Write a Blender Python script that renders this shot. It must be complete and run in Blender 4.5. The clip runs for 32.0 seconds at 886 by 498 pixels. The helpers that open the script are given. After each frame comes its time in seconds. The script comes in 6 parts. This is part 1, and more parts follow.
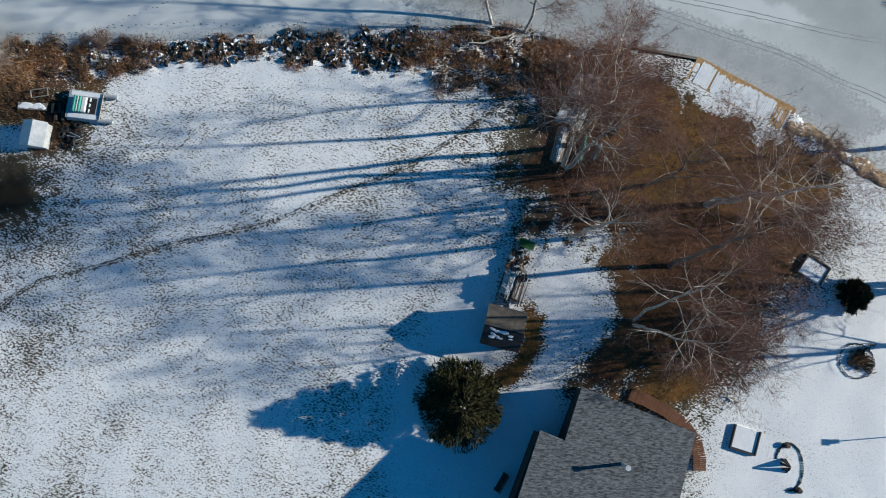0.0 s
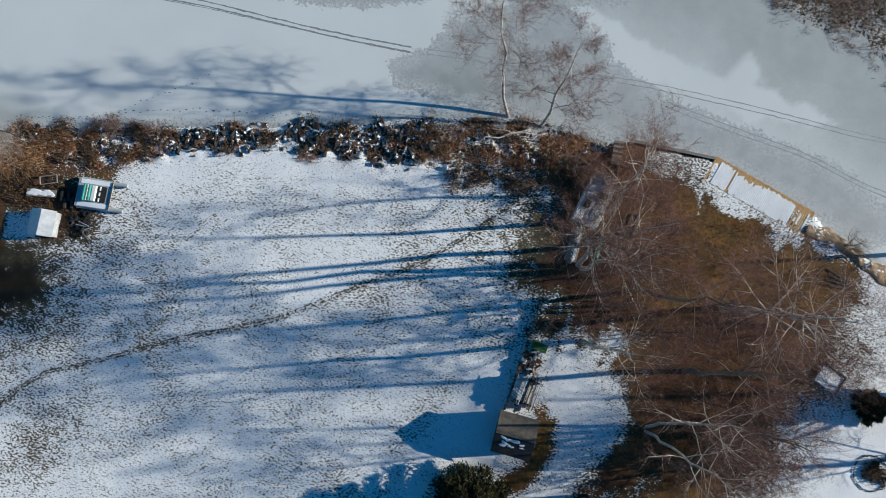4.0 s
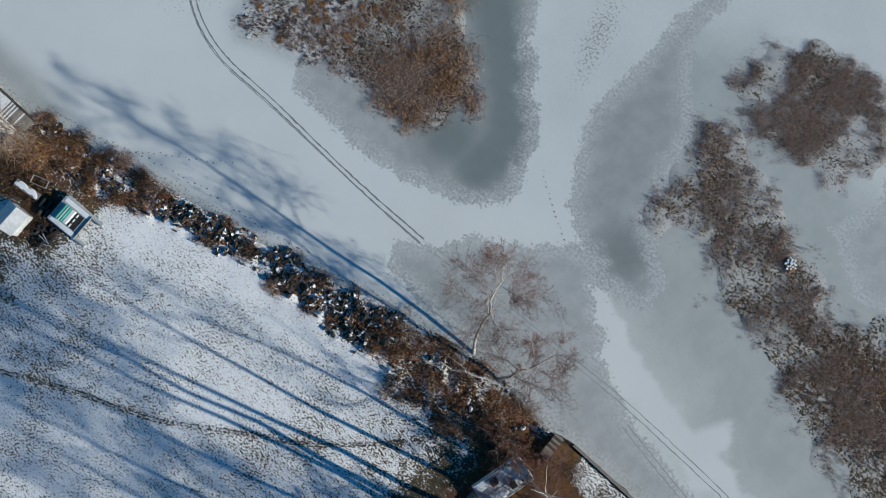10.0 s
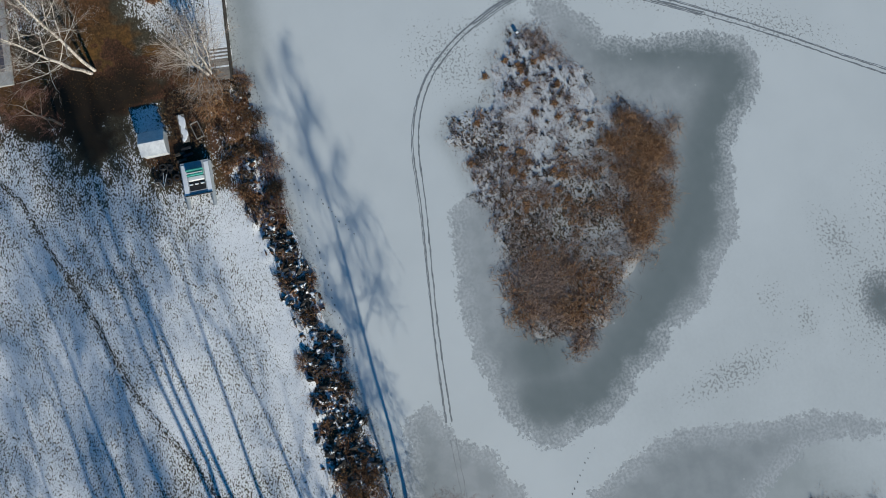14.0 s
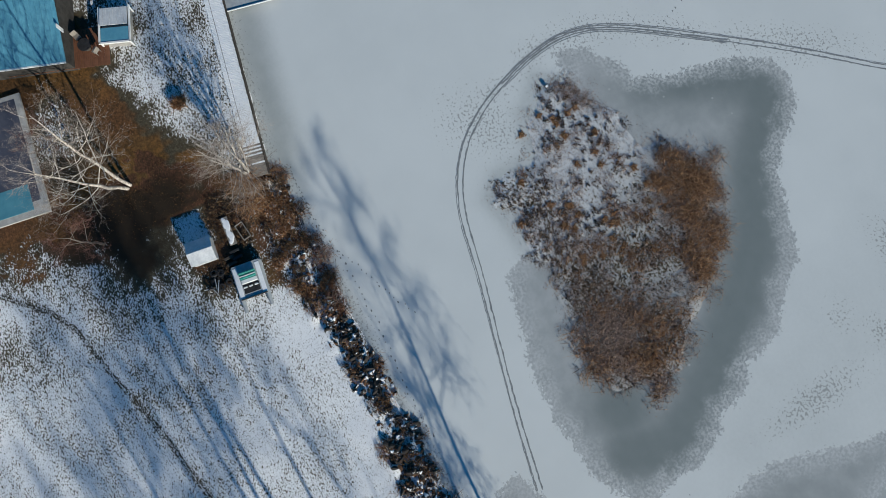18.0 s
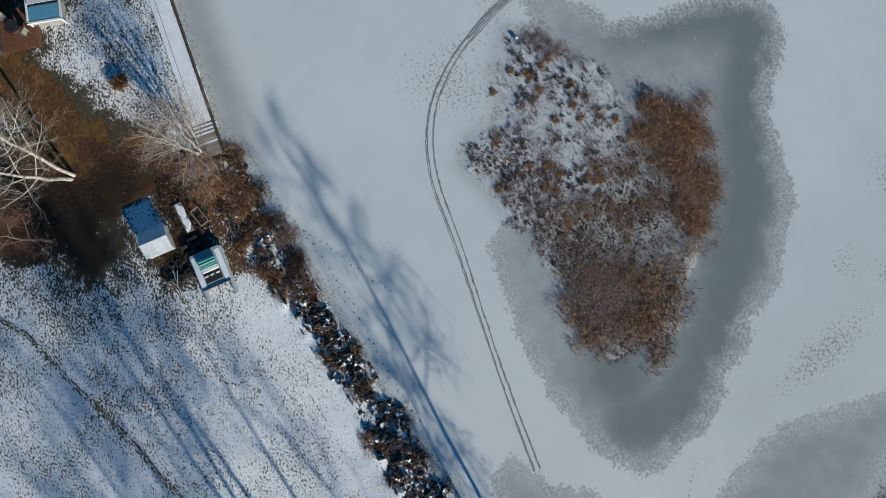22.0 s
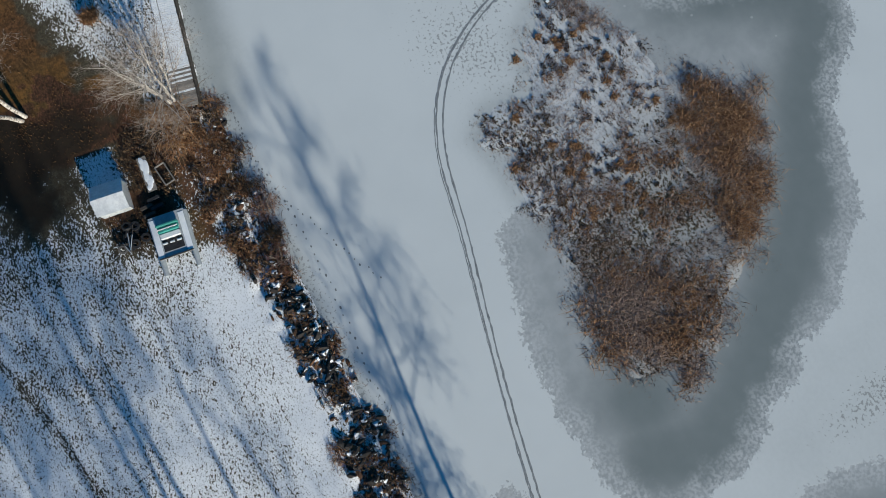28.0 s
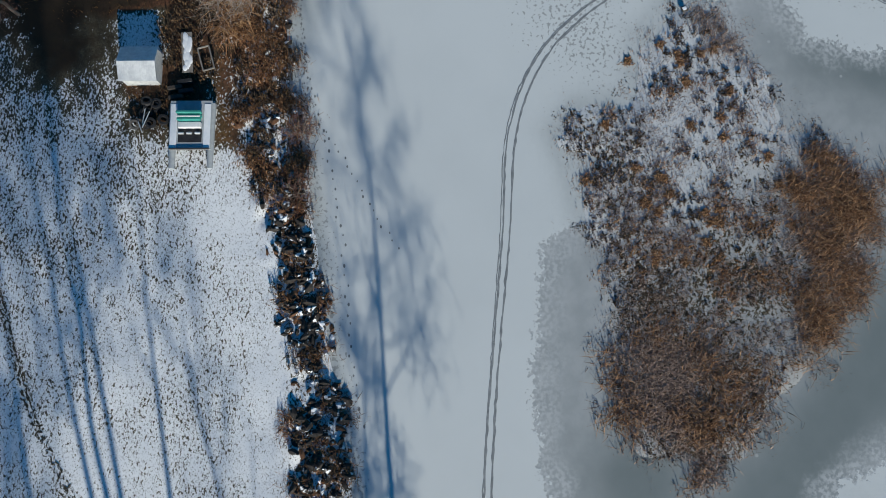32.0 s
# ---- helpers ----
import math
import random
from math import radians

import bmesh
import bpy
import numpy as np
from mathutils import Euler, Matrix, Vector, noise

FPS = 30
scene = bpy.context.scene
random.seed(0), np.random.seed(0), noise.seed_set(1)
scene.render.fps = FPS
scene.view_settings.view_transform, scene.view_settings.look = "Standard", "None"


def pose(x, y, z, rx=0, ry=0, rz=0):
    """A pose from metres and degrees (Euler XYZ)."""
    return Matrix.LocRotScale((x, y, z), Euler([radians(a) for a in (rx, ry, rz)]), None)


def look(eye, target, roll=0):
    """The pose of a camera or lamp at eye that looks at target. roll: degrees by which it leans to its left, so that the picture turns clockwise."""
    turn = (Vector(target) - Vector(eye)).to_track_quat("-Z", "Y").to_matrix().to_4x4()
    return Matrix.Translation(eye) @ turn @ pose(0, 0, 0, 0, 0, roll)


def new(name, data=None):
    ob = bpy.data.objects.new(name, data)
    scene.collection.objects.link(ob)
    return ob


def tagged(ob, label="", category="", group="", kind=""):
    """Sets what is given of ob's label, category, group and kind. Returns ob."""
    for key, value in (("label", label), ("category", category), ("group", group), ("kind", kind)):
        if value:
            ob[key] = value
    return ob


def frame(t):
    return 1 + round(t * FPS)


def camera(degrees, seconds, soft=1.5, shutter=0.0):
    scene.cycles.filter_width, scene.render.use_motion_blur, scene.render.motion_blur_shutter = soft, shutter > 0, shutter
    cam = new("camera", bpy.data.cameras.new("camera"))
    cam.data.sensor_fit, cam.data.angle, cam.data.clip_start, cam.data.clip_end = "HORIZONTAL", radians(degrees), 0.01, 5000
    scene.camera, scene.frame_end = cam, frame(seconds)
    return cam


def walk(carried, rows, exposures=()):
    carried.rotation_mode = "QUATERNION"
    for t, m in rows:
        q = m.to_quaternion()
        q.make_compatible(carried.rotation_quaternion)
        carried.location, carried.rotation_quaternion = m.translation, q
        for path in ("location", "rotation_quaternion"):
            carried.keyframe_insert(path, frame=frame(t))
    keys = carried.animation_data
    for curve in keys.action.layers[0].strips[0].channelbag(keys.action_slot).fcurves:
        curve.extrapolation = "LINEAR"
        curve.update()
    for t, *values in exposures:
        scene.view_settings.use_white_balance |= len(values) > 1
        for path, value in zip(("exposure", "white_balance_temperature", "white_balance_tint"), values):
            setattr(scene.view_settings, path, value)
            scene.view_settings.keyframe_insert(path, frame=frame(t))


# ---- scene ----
cam = camera(65.0, 32.0, soft=0.9)
# seconds, eye x y z, heading, tilt from straight down, turn about the view
PATH = [
    (0.0, 0.13, -4.72, 55.44, 4.93, 6.79, -1.76),
    (0.5, -0.12, -4.11, 55.46, 4.80, 6.74, -1.34),
    (1.0, -0.34, -3.42, 55.41, 4.47, 6.77, -0.92),
    (1.5, -0.57, -2.43, 55.41, 4.48, 6.66, -0.71),
    (2.0, -0.79, -1.39, 55.36, 4.59, 6.67, -0.65),
    (2.5, -1.05, -0.23, 55.34, 4.56, 6.63, -0.48),
    (3.0, -1.23, 0.76, 55.43, 4.66, 6.72, -0.38),
    (3.5, -1.32, 1.84, 55.57, 4.71, 6.77, -0.30),
    (5.5, -1.56, 7.93, 55.79, 2.70, 6.00, 1.32),
    (6.0, -1.35, 9.46, 55.81, -1.81, 5.92, 1.12),
    (6.5, -1.10, 10.64, 55.73, -5.65, 6.13, 0.57),
    (7.0, -0.79, 12.04, 55.81, -4.65, 6.21, -0.41),
    (7.5, -0.52, 13.42, 55.88, 0.80, 6.38, -0.87),
    (8.0, -0.29, 14.82, 55.90, 8.07, 6.61, -0.53),
    (8.5, -0.04, 16.17, 55.89, 14.28, 6.91, 0.08),
    (9.0, 0.13, 17.42, 55.82, 19.60, 7.35, 1.07),
    (9.5, 0.03, 18.81, 55.80, 24.15, 7.46, 2.54),
    (10.0, -0.41, 20.26, 55.90, 30.56, 7.46, 3.75),
    (10.5, -0.91, 21.63, 55.75, 38.95, 7.66, 3.73),
    (11.0, -2.30, 23.68, 55.74, 48.69, 6.73, 2.48),
    (11.5, -3.67, 24.95, 55.73, 57.79, 6.54, 1.59),
    (12.0, -5.47, 26.05, 55.84, 64.60, 6.22, 0.86),
    (12.5, -7.72, 26.87, 55.96, 70.22, 5.72, 0.86),
    (13.0, -9.60, 27.29, 56.04, 72.08, 5.79, 1.33),
    (13.5, -11.65, 27.44, 56.09, 72.73, 5.97, 1.91),
    (14.0, -13.44, 27.49, 56.11, 72.28, 6.26, 2.18),
    (14.5, -14.60, 27.37, 56.07, 70.30, 6.55, 1.84),
    (15.0, -15.75, 27.06, 56.04, 70.20, 6.78, 1.24),
    (15.5, -16.97, 26.76, 56.12, 69.90, 6.81, 0.38),
    (17.5, -19.77, 24.82, 56.05, 68.94, 7.27, -2.10),
    (18.0, -19.61, 24.30, 55.97, 68.92, 7.20, -2.68),
    (18.5, -19.41, 23.93, 55.71, 69.14, 7.13, -3.16),
    (19.0, -19.16, 23.80, 55.37, 69.22, 6.88, -3.17),
    (19.5, -18.78, 23.84, 54.91, 68.36, 6.68, -3.21),
    (20.0, -18.46, 24.13, 54.38, 68.36, 6.46, -3.61),
    (20.5, -18.28, 24.54, 53.78, 67.97, 6.18, -4.24),
    (21.0, -18.27, 24.95, 53.16, 67.47, 5.96, -4.16),
    (21.5, -18.37, 25.21, 52.55, 66.26, 5.86, -3.41),
    (22.0, -18.67, 25.34, 51.95, 64.52, 5.75, -2.34),
    (22.5, -19.04, 25.29, 51.35, 63.17, 5.61, -1.30),
    (23.0, -19.23, 25.04, 50.74, 61.75, 5.60, -0.30),
    (23.5, -19.39, 24.83, 50.10, 60.64, 5.39, 0.51),
    (24.0, -19.39, 24.61, 49.43, 59.61, 5.25, 1.04),
    (24.5, -19.25, 24.52, 48.71, 59.14, 5.03, 1.16),
    (25.0, -18.83, 24.50, 47.98, 59.68, 5.12, 0.85),
    (25.5, -18.19, 24.57, 47.39, 60.59, 5.53, 0.15),
    (27.5, -16.60, 24.68, 44.78, 61.77, 7.84, -0.64),
    (28.0, -16.36, 24.32, 43.93, 66.06, 8.76, 0.47),
    (28.5, -16.65, 24.10, 43.23, 68.71, 8.79, 1.64),
    (29.0, -17.02, 24.01, 42.63, 70.23, 8.57, 2.36),
    (29.5, -17.10, 23.91, 41.91, 71.71, 8.40, 3.08),
    (30.0, -17.09, 23.77, 41.25, 74.92, 8.22, 3.56),
    (30.5, -17.07, 23.82, 40.47, 77.04, 8.05, 3.45),
    (31.0, -17.19, 24.15, 39.80, 78.50, 7.57, 2.96),
    (31.5, -16.83, 24.36, 38.90, 81.62, 8.14, 2.40),
    (32.0, -16.82, 24.57, 38.18, 83.77, 8.10, 1.84),
]
walk(cam, [(t, Matrix.Translation((x, y, z)) @ Matrix.Rotation(radians(a), 4, "Z") @ Matrix.Rotation(radians(b), 4, "X") @ Matrix.Rotation(radians(c), 4, "Z"))
           for t, x, y, z, a, b, c in PATH], [(0, 0.52), (6, 0.55), (9, 0.48), (12, 0.37), (15, 0.33), (19, 0.33), (32, 0.34)])

# ---- light: low winter sun and blue sky ----
SUN_AZ, SUN_EL = 8.0, 19.6
world = bpy.data.worlds.new("winter_sky")
scene.world = world
world.use_nodes = True
wn = world.node_tree
sky = wn.nodes.new("ShaderNodeTexSky")
sky.sky_type, sky.sun_disc = "NISHITA", False
sky.sun_elevation, sky.sun_rotation = radians(SUN_EL), radians(90 - SUN_AZ)
sky.air_density, sky.dust_density, sky.ozone_density = 1.6, 0.1, 6.0
tone = wn.nodes.new("ShaderNodeHueSaturation")
tone.inputs["Hue"].default_value, tone.inputs["Saturation"].default_value = 0.503, 1.42
wn.links.new(sky.outputs[0], tone.inputs["Color"])
wn.links.new(tone.outputs[0], wn.nodes["Background"].inputs[0])
wn.nodes["Background"].inputs[1].default_value = 0.06
sun = new("sun", bpy.data.lights.new("sun", "SUN"))
sun.data.energy, sun.data.angle, sun.data.color = 4.2, radians(0.7), (0.995, 0.96, 0.84)
sun_way = Vector((math.cos(radians(SUN_AZ)) * math.cos(radians(SUN_EL)), math.sin(radians(SUN_AZ)) * math.cos(radians(SUN_EL)), math.sin(radians(SUN_EL))))
sun.matrix_world = look(sun_way * 200, (0, 0, 0))

# ---- materials ----
class Nodes:
    """A small builder for one node material."""
    def __init__(self, name, rough=0.8, metal=0.0, spec=0.3):
        self.mat = bpy.data.materials.new(name)
        self.mat.use_nodes = True
        self.t = self.mat.node_tree
        self.b = self.t.nodes["Principled BSDF"]
        self.b.inputs["Roughness"].default_value = rough
        self.b.inputs["Metallic"].default_value = metal
        self.b.inputs["Specular IOR Level"].default_value = spec
        self.pos = self.t.nodes.new("ShaderNodeNewGeometry").outputs["Position"]

    def put(self, socket, value):
        if hasattr(value, "is_output"):
            self.t.links.new(value, socket)
        elif isinstance(value, (tuple, list)):
            socket.default_value = (*value, 1.0) if len(value) == 3 and len(socket.default_value) == 4 else value
        else:
            socket.default_value = value

    def noise(self, scale, detail=3.0, rough=0.55, where=None, stretch=None):
        if stretch:
            m = self.t.nodes.new("ShaderNodeMapping")
            self.put(m.inputs["Vector"], where or self.pos)
            m.inputs["Rotation"].default_value = (0, 0, radians(stretch[3]) if len(stretch) > 3 else 0)
            m.inputs["Scale"].default_value = stretch[:3]
            where = m.outputs[0]
        n = self.t.nodes.new("ShaderNodeTexNoise")
        self.put(n.inputs["Vector"], where or self.pos)
        n.inputs["Scale"].default_value, n.inputs["Detail"].default_value, n.inputs["Roughness"].default_value = scale, detail, rough
        return n.outputs["Fac"]

    def voronoi(self, scale, feature="F1"):
        n = self.t.nodes.new("ShaderNodeTexVoronoi")
        n.feature = feature
        self.put(n.inputs["Vector"], self.pos)
        n.inputs["Scale"].default_value = scale
        return n.outputs["Distance"]

    def attr(self, name):
        n = self.t.nodes.new("ShaderNodeAttribute")
        n.attribute_name = name
        return n.outputs["Fac"]

    def rand(self):
        return self.t.nodes.new("ShaderNodeObjectInfo").outputs["Random"]

    def island(self):
        return self.t.nodes.new("ShaderNodeNewGeometry").outputs["Random Per Island"]

    def op(self, kind, a, b=0.0, clamp=False):
        n = self.t.nodes.new("ShaderNodeMath")
        n.operation, n.use_clamp = kind, clamp
        self.put(n.inputs[0], a)
        self.put(n.inputs[1], b)
        return n.outputs[0]

    def ramp(self, value, lo, hi, a=0.0, b=1.0):
        n = self.t.nodes.new("ShaderNodeMapRange")
        n.interpolation_type = "SMOOTHSTEP"
        for i, v in enumerate((value, lo, hi, a, b)):
            self.put(n.inputs[i], v)
        return n.outputs[0]

    def mix(self, fac, a, b):
        n = self.t.nodes.new("ShaderNodeMix")
        n.data_type = "RGBA"
        self.put(n.inputs[0], fac)
        self.put(n.inputs[6], a)
        self.put(n.inputs[7], b)
        return n.outputs[2]

    def bump(self, height, strength=0.4, distance=0.03):
        n = self.t.nodes.new("ShaderNodeBump")
        n.inputs["Strength"].default_value, n.inputs["Distance"].default_value = strength, distance
        self.put(n.inputs["Height"], height)
        self.t.links.new(n.outputs[0], self.b.inputs["Normal"])

    def done(self, color, rough=None):
        self.put(self.b.inputs["Base Color"], color)
        if rough is not None:
            self.put(self.b.inputs["Roughness"], rough)
        return self.mat


def plain(name, a, b, scale=4.0, rough=0.8, metal=0.0, fine=30.0, bump=0.3, spec=0.3, stretch=None, per=0.0):
    """Two tones mixed at two scales, with fine relief; per: how far each piece differs."""
    m = Nodes(name, rough, metal, spec)
    f = m.op("ADD", m.op("MULTIPLY", m.noise(scale, 4.0, stretch=stretch), 0.65), m.op("MULTIPLY", m.noise(fine, 2.0, stretch=stretch), 0.35))
    f = m.ramp(f, 0.32, 0.68)
    if per:
        f = m.op("ADD", m.op("MULTIPLY", f, 1 - per), m.op("MULTIPLY", m.rand(), per))
    m.bump(m.noise(fine, 3.0), bump, 0.01)
    return m.done(m.mix(f, a, b))


def leafy(name, tones, rough=0.85):
    """Stalks, blades and twigs: each loose piece takes a tone of its own."""
    m = Nodes(name, rough, 0.0, 0.15)
    r = m.island()
    c = m.mix(m.ramp(r, 0.0, 0.5), tones[0], tones[1])
    c = m.mix(m.ramp(r, 0.5, 1.0), c, tones[2])
    return m.done(c)


def land_material():
    m = Nodes("snowy_lawn", 0.75, 0.0, 0.2)
    bare, litter, speck, path = (m.attr(n) for n in ("bare", "litter", "speck", "path"))
    blot = m.ramp(m.op("ADD", m.op("MULTIPLY", m.noise(0.3, 4.0), 0.5), m.op("MULTIPLY", m.noise(1.2, 3.0, stretch=(1.0, 1.8, 1.0, 80)), 0.5)), 0.37, 0.63)
    grain = m.ramp(m.noise(4.9, 2.6, 0.62, stretch=(1.0, 1.7, 1.0, 35)), 0.30, 0.70)
    wet = m.attr("marsh")
    marsh = m.op("MINIMUM", wet, 1.0)
    tuft = m.ramp(m.noise(4.4, 3.0, 0.6), 0.30, 0.70)
    fine = m.ramp(m.noise(19.0, 3.0), 0.3, 0.7)
    lump = m.op("ADD", m.op("MULTIPLY", grain, m.op("SUBTRACT", 1.0, m.op("MULTIPLY", marsh, 0.6))), m.op("MULTIPLY", tuft, m.op("MULTIPLY", marsh, 0.6)))
    n = m.op("ADD", m.op("MULTIPLY", lump, 0.72), m.op("MULTIPLY", fine, 0.28))
    amount = m.op("ADD", m.op("MULTIPLY", speck, m.op("ADD", m.op("MULTIPLY", blot, 0.78), 0.62)), m.op("MULTIPLY", bare, 0.85))
    amount = m.op("ADD", amount, m.op("MULTIPLY", path, 1.1))
    cover = m.ramp(m.op("ADD", n, amount), 0.985, 1.03)
    dust = m.ramp(m.noise(11.0, 2.5, 0.6), 0.30, 0.70)
    dusty = m.op("MULTIPLY", m.ramp(m.op("ADD", dust, m.op("MULTIPLY", amount, 0.9)), 0.80, 1.10), 0.29)
    cover = m.op("MAXIMUM", cover, m.op("MULTIPLY", dusty, m.op("SUBTRACT", 1.0, marsh)))
    g = m.mix(fine, (0.045, 0.041, 0.030), (0.125, 0.104, 0.066))
    olive = m.mix(m.ramp(m.noise(0.5, 5.0, 0.65), 0.35, 0.65), (0.245, 0.118, 0.030), (0.145, 0.083, 0.026))
    brown = m.mix(grain, (0.062, 0.028, 0.018), (0.175, 0.076, 0.039))
    turf = m.mix(m.ramp(bare, 0.25, 0.6), g, m.mix(m.op("MINIMUM", litter, 1.0), olive, brown))
    # litter from 1 to 2 blends the turf towards near-black
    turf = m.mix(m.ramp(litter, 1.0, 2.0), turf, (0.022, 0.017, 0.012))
    turf = m.mix(m.op("MULTIPLY", m.ramp(m.noise(4.2, 5.0, 0.65), 0.36, 0.62), 0.6), turf, (0.032, 0.023, 0.013))
    snow = m.mix(m.noise(0.6, 4.0), (0.77, 0.79, 0.82), (0.88, 0.885, 0.895))
    snow = m.mix(m.op("MULTIPLY", marsh, 0.9), snow, (0.60, 0.612, 0.615))
    snow = m.mix(m.ramp(wet, 1.0, 1.6), snow, (0.40, 0.405, 0.40))
    m.bump(m.op("SUBTRACT", m.op("MULTIPLY", m.noise(7.0, 5.0), 0.5), cover), 0.5, 0.04)
    return m.done(m.mix(cover, snow, turf), m.ramp(cover, 0, 1, 0.7, 0.95))


def ice_material():
    m = Nodes("lake_ice", 0.5, 0.0, 0.4)
    clear, deep, soft, salt = (m.attr(n) for n in ("clear", "deep", "soft", "salt"))
    lobes = m.op("SUBTRACT", m.noise(0.8, 3.0, 0.5), 0.5)
    teeth = m.op("SUBTRACT", m.noise(3.6, 3.0, 0.6), 0.5)
    rough_edge = m.op("ADD", m.op("MULTIPLY", lobes, 0.30), m.op("MULTIPLY", teeth, 0.42))
    edge = m.ramp(m.op("ADD", clear, rough_edge), 0.485, 0.515)
    pebble = m.ramp(m.noise(4.4, 2.0, 0.5), 0.38, 0.62)
    rim = m.ramp(m.op("ADD", clear, m.op("MULTIPLY", lobes, 0.5)), 0.56, 0.90)
    veil = m.noise(0.22, 5.0, 0.6)
    hazy = m.ramp(m.op("ADD", soft, m.op("ADD", m.op("MULTIPLY", m.op("SUBTRACT", veil, 0.5), 0.25), m.op("MULTIPLY", teeth, 0.15))), 0.15, 0.85)
    grains = m.ramp(m.op("ADD", m.ramp(m.noise(4.6, 2.5, 0.6), 0.3, 0.7), salt), 1.02, 1.10)
    snow = m.mix(m.ramp(m.noise(0.12, 5.0), 0.3, 0.7), (0.593, 0.622, 0.626), (0.638, 0.666, 0.668))
    pale = m.mix(m.ramp(m.noise(0.5, 6.0, 0.6), 0.3, 0.7), (0.338, 0.366, 0.366), (0.387, 0.414, 0.413))
    dark = m.mix(m.noise(0.9, 4.0), (0.172, 0.201, 0.202), (0.211, 0.239, 0.239))
    shallow = m.mix(m.ramp(m.noise(0.7, 6.0, 0.6), 0.35, 0.65), (0.36, 0.38, 0.385), (0.42, 0.437, 0.442))
    bare = m.mix(m.ramp(m.op("ADD", deep, m.op("MULTIPLY", m.op("SUBTRACT", veil, 0.5), 0.35)), 0.05, 0.95), shallow, dark)
    frosted = m.mix(pebble, m.mix(0.45, bare, shallow), (0.49, 0.507, 0.512))
    bare = m.mix(rim, frosted, bare)
    dots = m.op("LESS_THAN", m.voronoi(0.55), 0.05)
    bare = m.mix(m.op("MULTIPLY", dots, 0.5), bare, (0.52, 0.53, 0.53))
    c = m.mix(m.op("MULTIPLY", hazy, 0.95), snow, pale)
    c = m.mix(edge, c, bare)
    c = m.mix(m.op("MULTIPLY", grains, 0.62), c, (0.20, 0.205, 0.20))
    m.bump(m.op("SUBTRACT", m.op("MULTIPLY", m.noise(2.5, 5.0), 0.5), edge), 0.15, 0.03)
    return m.done(c, m.ramp(edge, 0, 1, 0.75, 0.45))


def birch_bark():
    """White bark with grey bands and small dark scars."""
    m = Nodes("birch_bark", 0.8, 0.0, 0.3)
    c = m.mix(m.ramp(m.noise(2.5, 4.0, stretch=(1, 1, 3.0)), 0.35, 0.68), (0.70, 0.64, 0.57), (0.34, 0.28, 0.235))
    scars = m.ramp(m.noise(7.5, 3.0, 0.6, stretch=(1, 1, 2.0)), 0.54, 0.60)
    c = m.mix(m.op("MULTIPLY", scars, 0.85), c, (0.085, 0.066, 0.055))
    m.bump(m.noise(18.0, 3.0), 0.3, 0.01)
    return m.done(c)


LAND, ICE = land_material(), ice_material()
BIRCH = birch_bark()
PALEBARK = plain("pale_grey_bark", (0.68, 0.62, 0.56), (0.38, 0.33, 0.29), 3.0, 0.85)
BARK = plain("grey_bark", (0.23, 0.19, 0.16), (0.11, 0.09, 0.075), 4.0, 0.9)
TWIG = leafy("brown_twigs", ((0.088, 0.043, 0.035), (0.165, 0.084, 0.066), (0.245, 0.140, 0.110)))
TWIG_PALE = leafy("pale_twigs", ((0.20, 0.155, 0.13), (0.30, 0.25, 0.22), (0.42, 0.37, 0.33)))
NEEDLE = leafy("conifer_needles", ((0.016, 0.020, 0.009), (0.034, 0.036, 0.015), (0.080, 0.060, 0.024)))
REED = leafy("dry_reeds", ((0.12, 0.055, 0.028), (0.25, 0.125, 0.06), (0.42, 0.25, 0.13)))
TANREED = leafy("tan_reeds", ((0.075, 0.036, 0.022), (0.23, 0.12, 0.062), (0.47, 0.285, 0.16)))
SEDGE = leafy("grey_brown_sedge", ((0.14, 0.10, 0.083), (0.27, 0.185, 0.145), (0.42, 0.31, 0.25)))
TUSSOCK = leafy("dark_tussock", ((0.022, 0.020, 0.018), (0.06, 0.042, 0.03), (0.17, 0.10, 0.05)))
BANKGRASS = leafy("russet_bank_grass", ((0.05, 0.025, 0.016), (0.21, 0.095, 0.046), (0.46, 0.27, 0.145)))
STEMS = leafy("thin_pale_stems", ((0.10, 0.08, 0.07), (0.22, 0.18, 0.15), (0.34, 0.28, 0.23)))
TURF = leafy("brown_turf", ((0.035, 0.020, 0.011), (0.10, 0.052, 0.022), (0.17, 0.095, 0.042)))
SNOW = plain("snow_cap", (0.74, 0.77, 0.81), (0.85, 0.86, 0.88), 2.0, 0.7, fine=9)
ROCK = plain("dark_bank_stone", (0.015, 0.015, 0.017), (0.065, 0.056, 0.05), 2.2, 0.85, per=0.4)


def snowy_rubble():
    """Dark rubble and rust-brown litter; snow clings to pieces and parts of pieces."""
    m = Nodes("snowy_bank_rubble", 0.85, 0.0, 0.2)
    r = m.island()
    stone = m.mix(m.ramp(r, 0.30, 0.34), m.mix(m.noise(6.0, 3.0), (0.012, 0.012, 0.013), (0.05, 0.043, 0.038)), m.mix(m.noise(9.0, 3.0), (0.055, 0.028, 0.018), (0.20, 0.105, 0.058)))
    cling = m.ramp(m.op("ADD", m.noise(3.2, 3.0, 0.6), m.ramp(r, 0.45, 1.0, -0.16, 0.18)), 0.58, 0.62)
    m.bump(m.noise(14.0, 3.0), 0.5, 0.02)
    return m.done(m.mix(cling, stone, (0.76, 0.785, 0.82)))


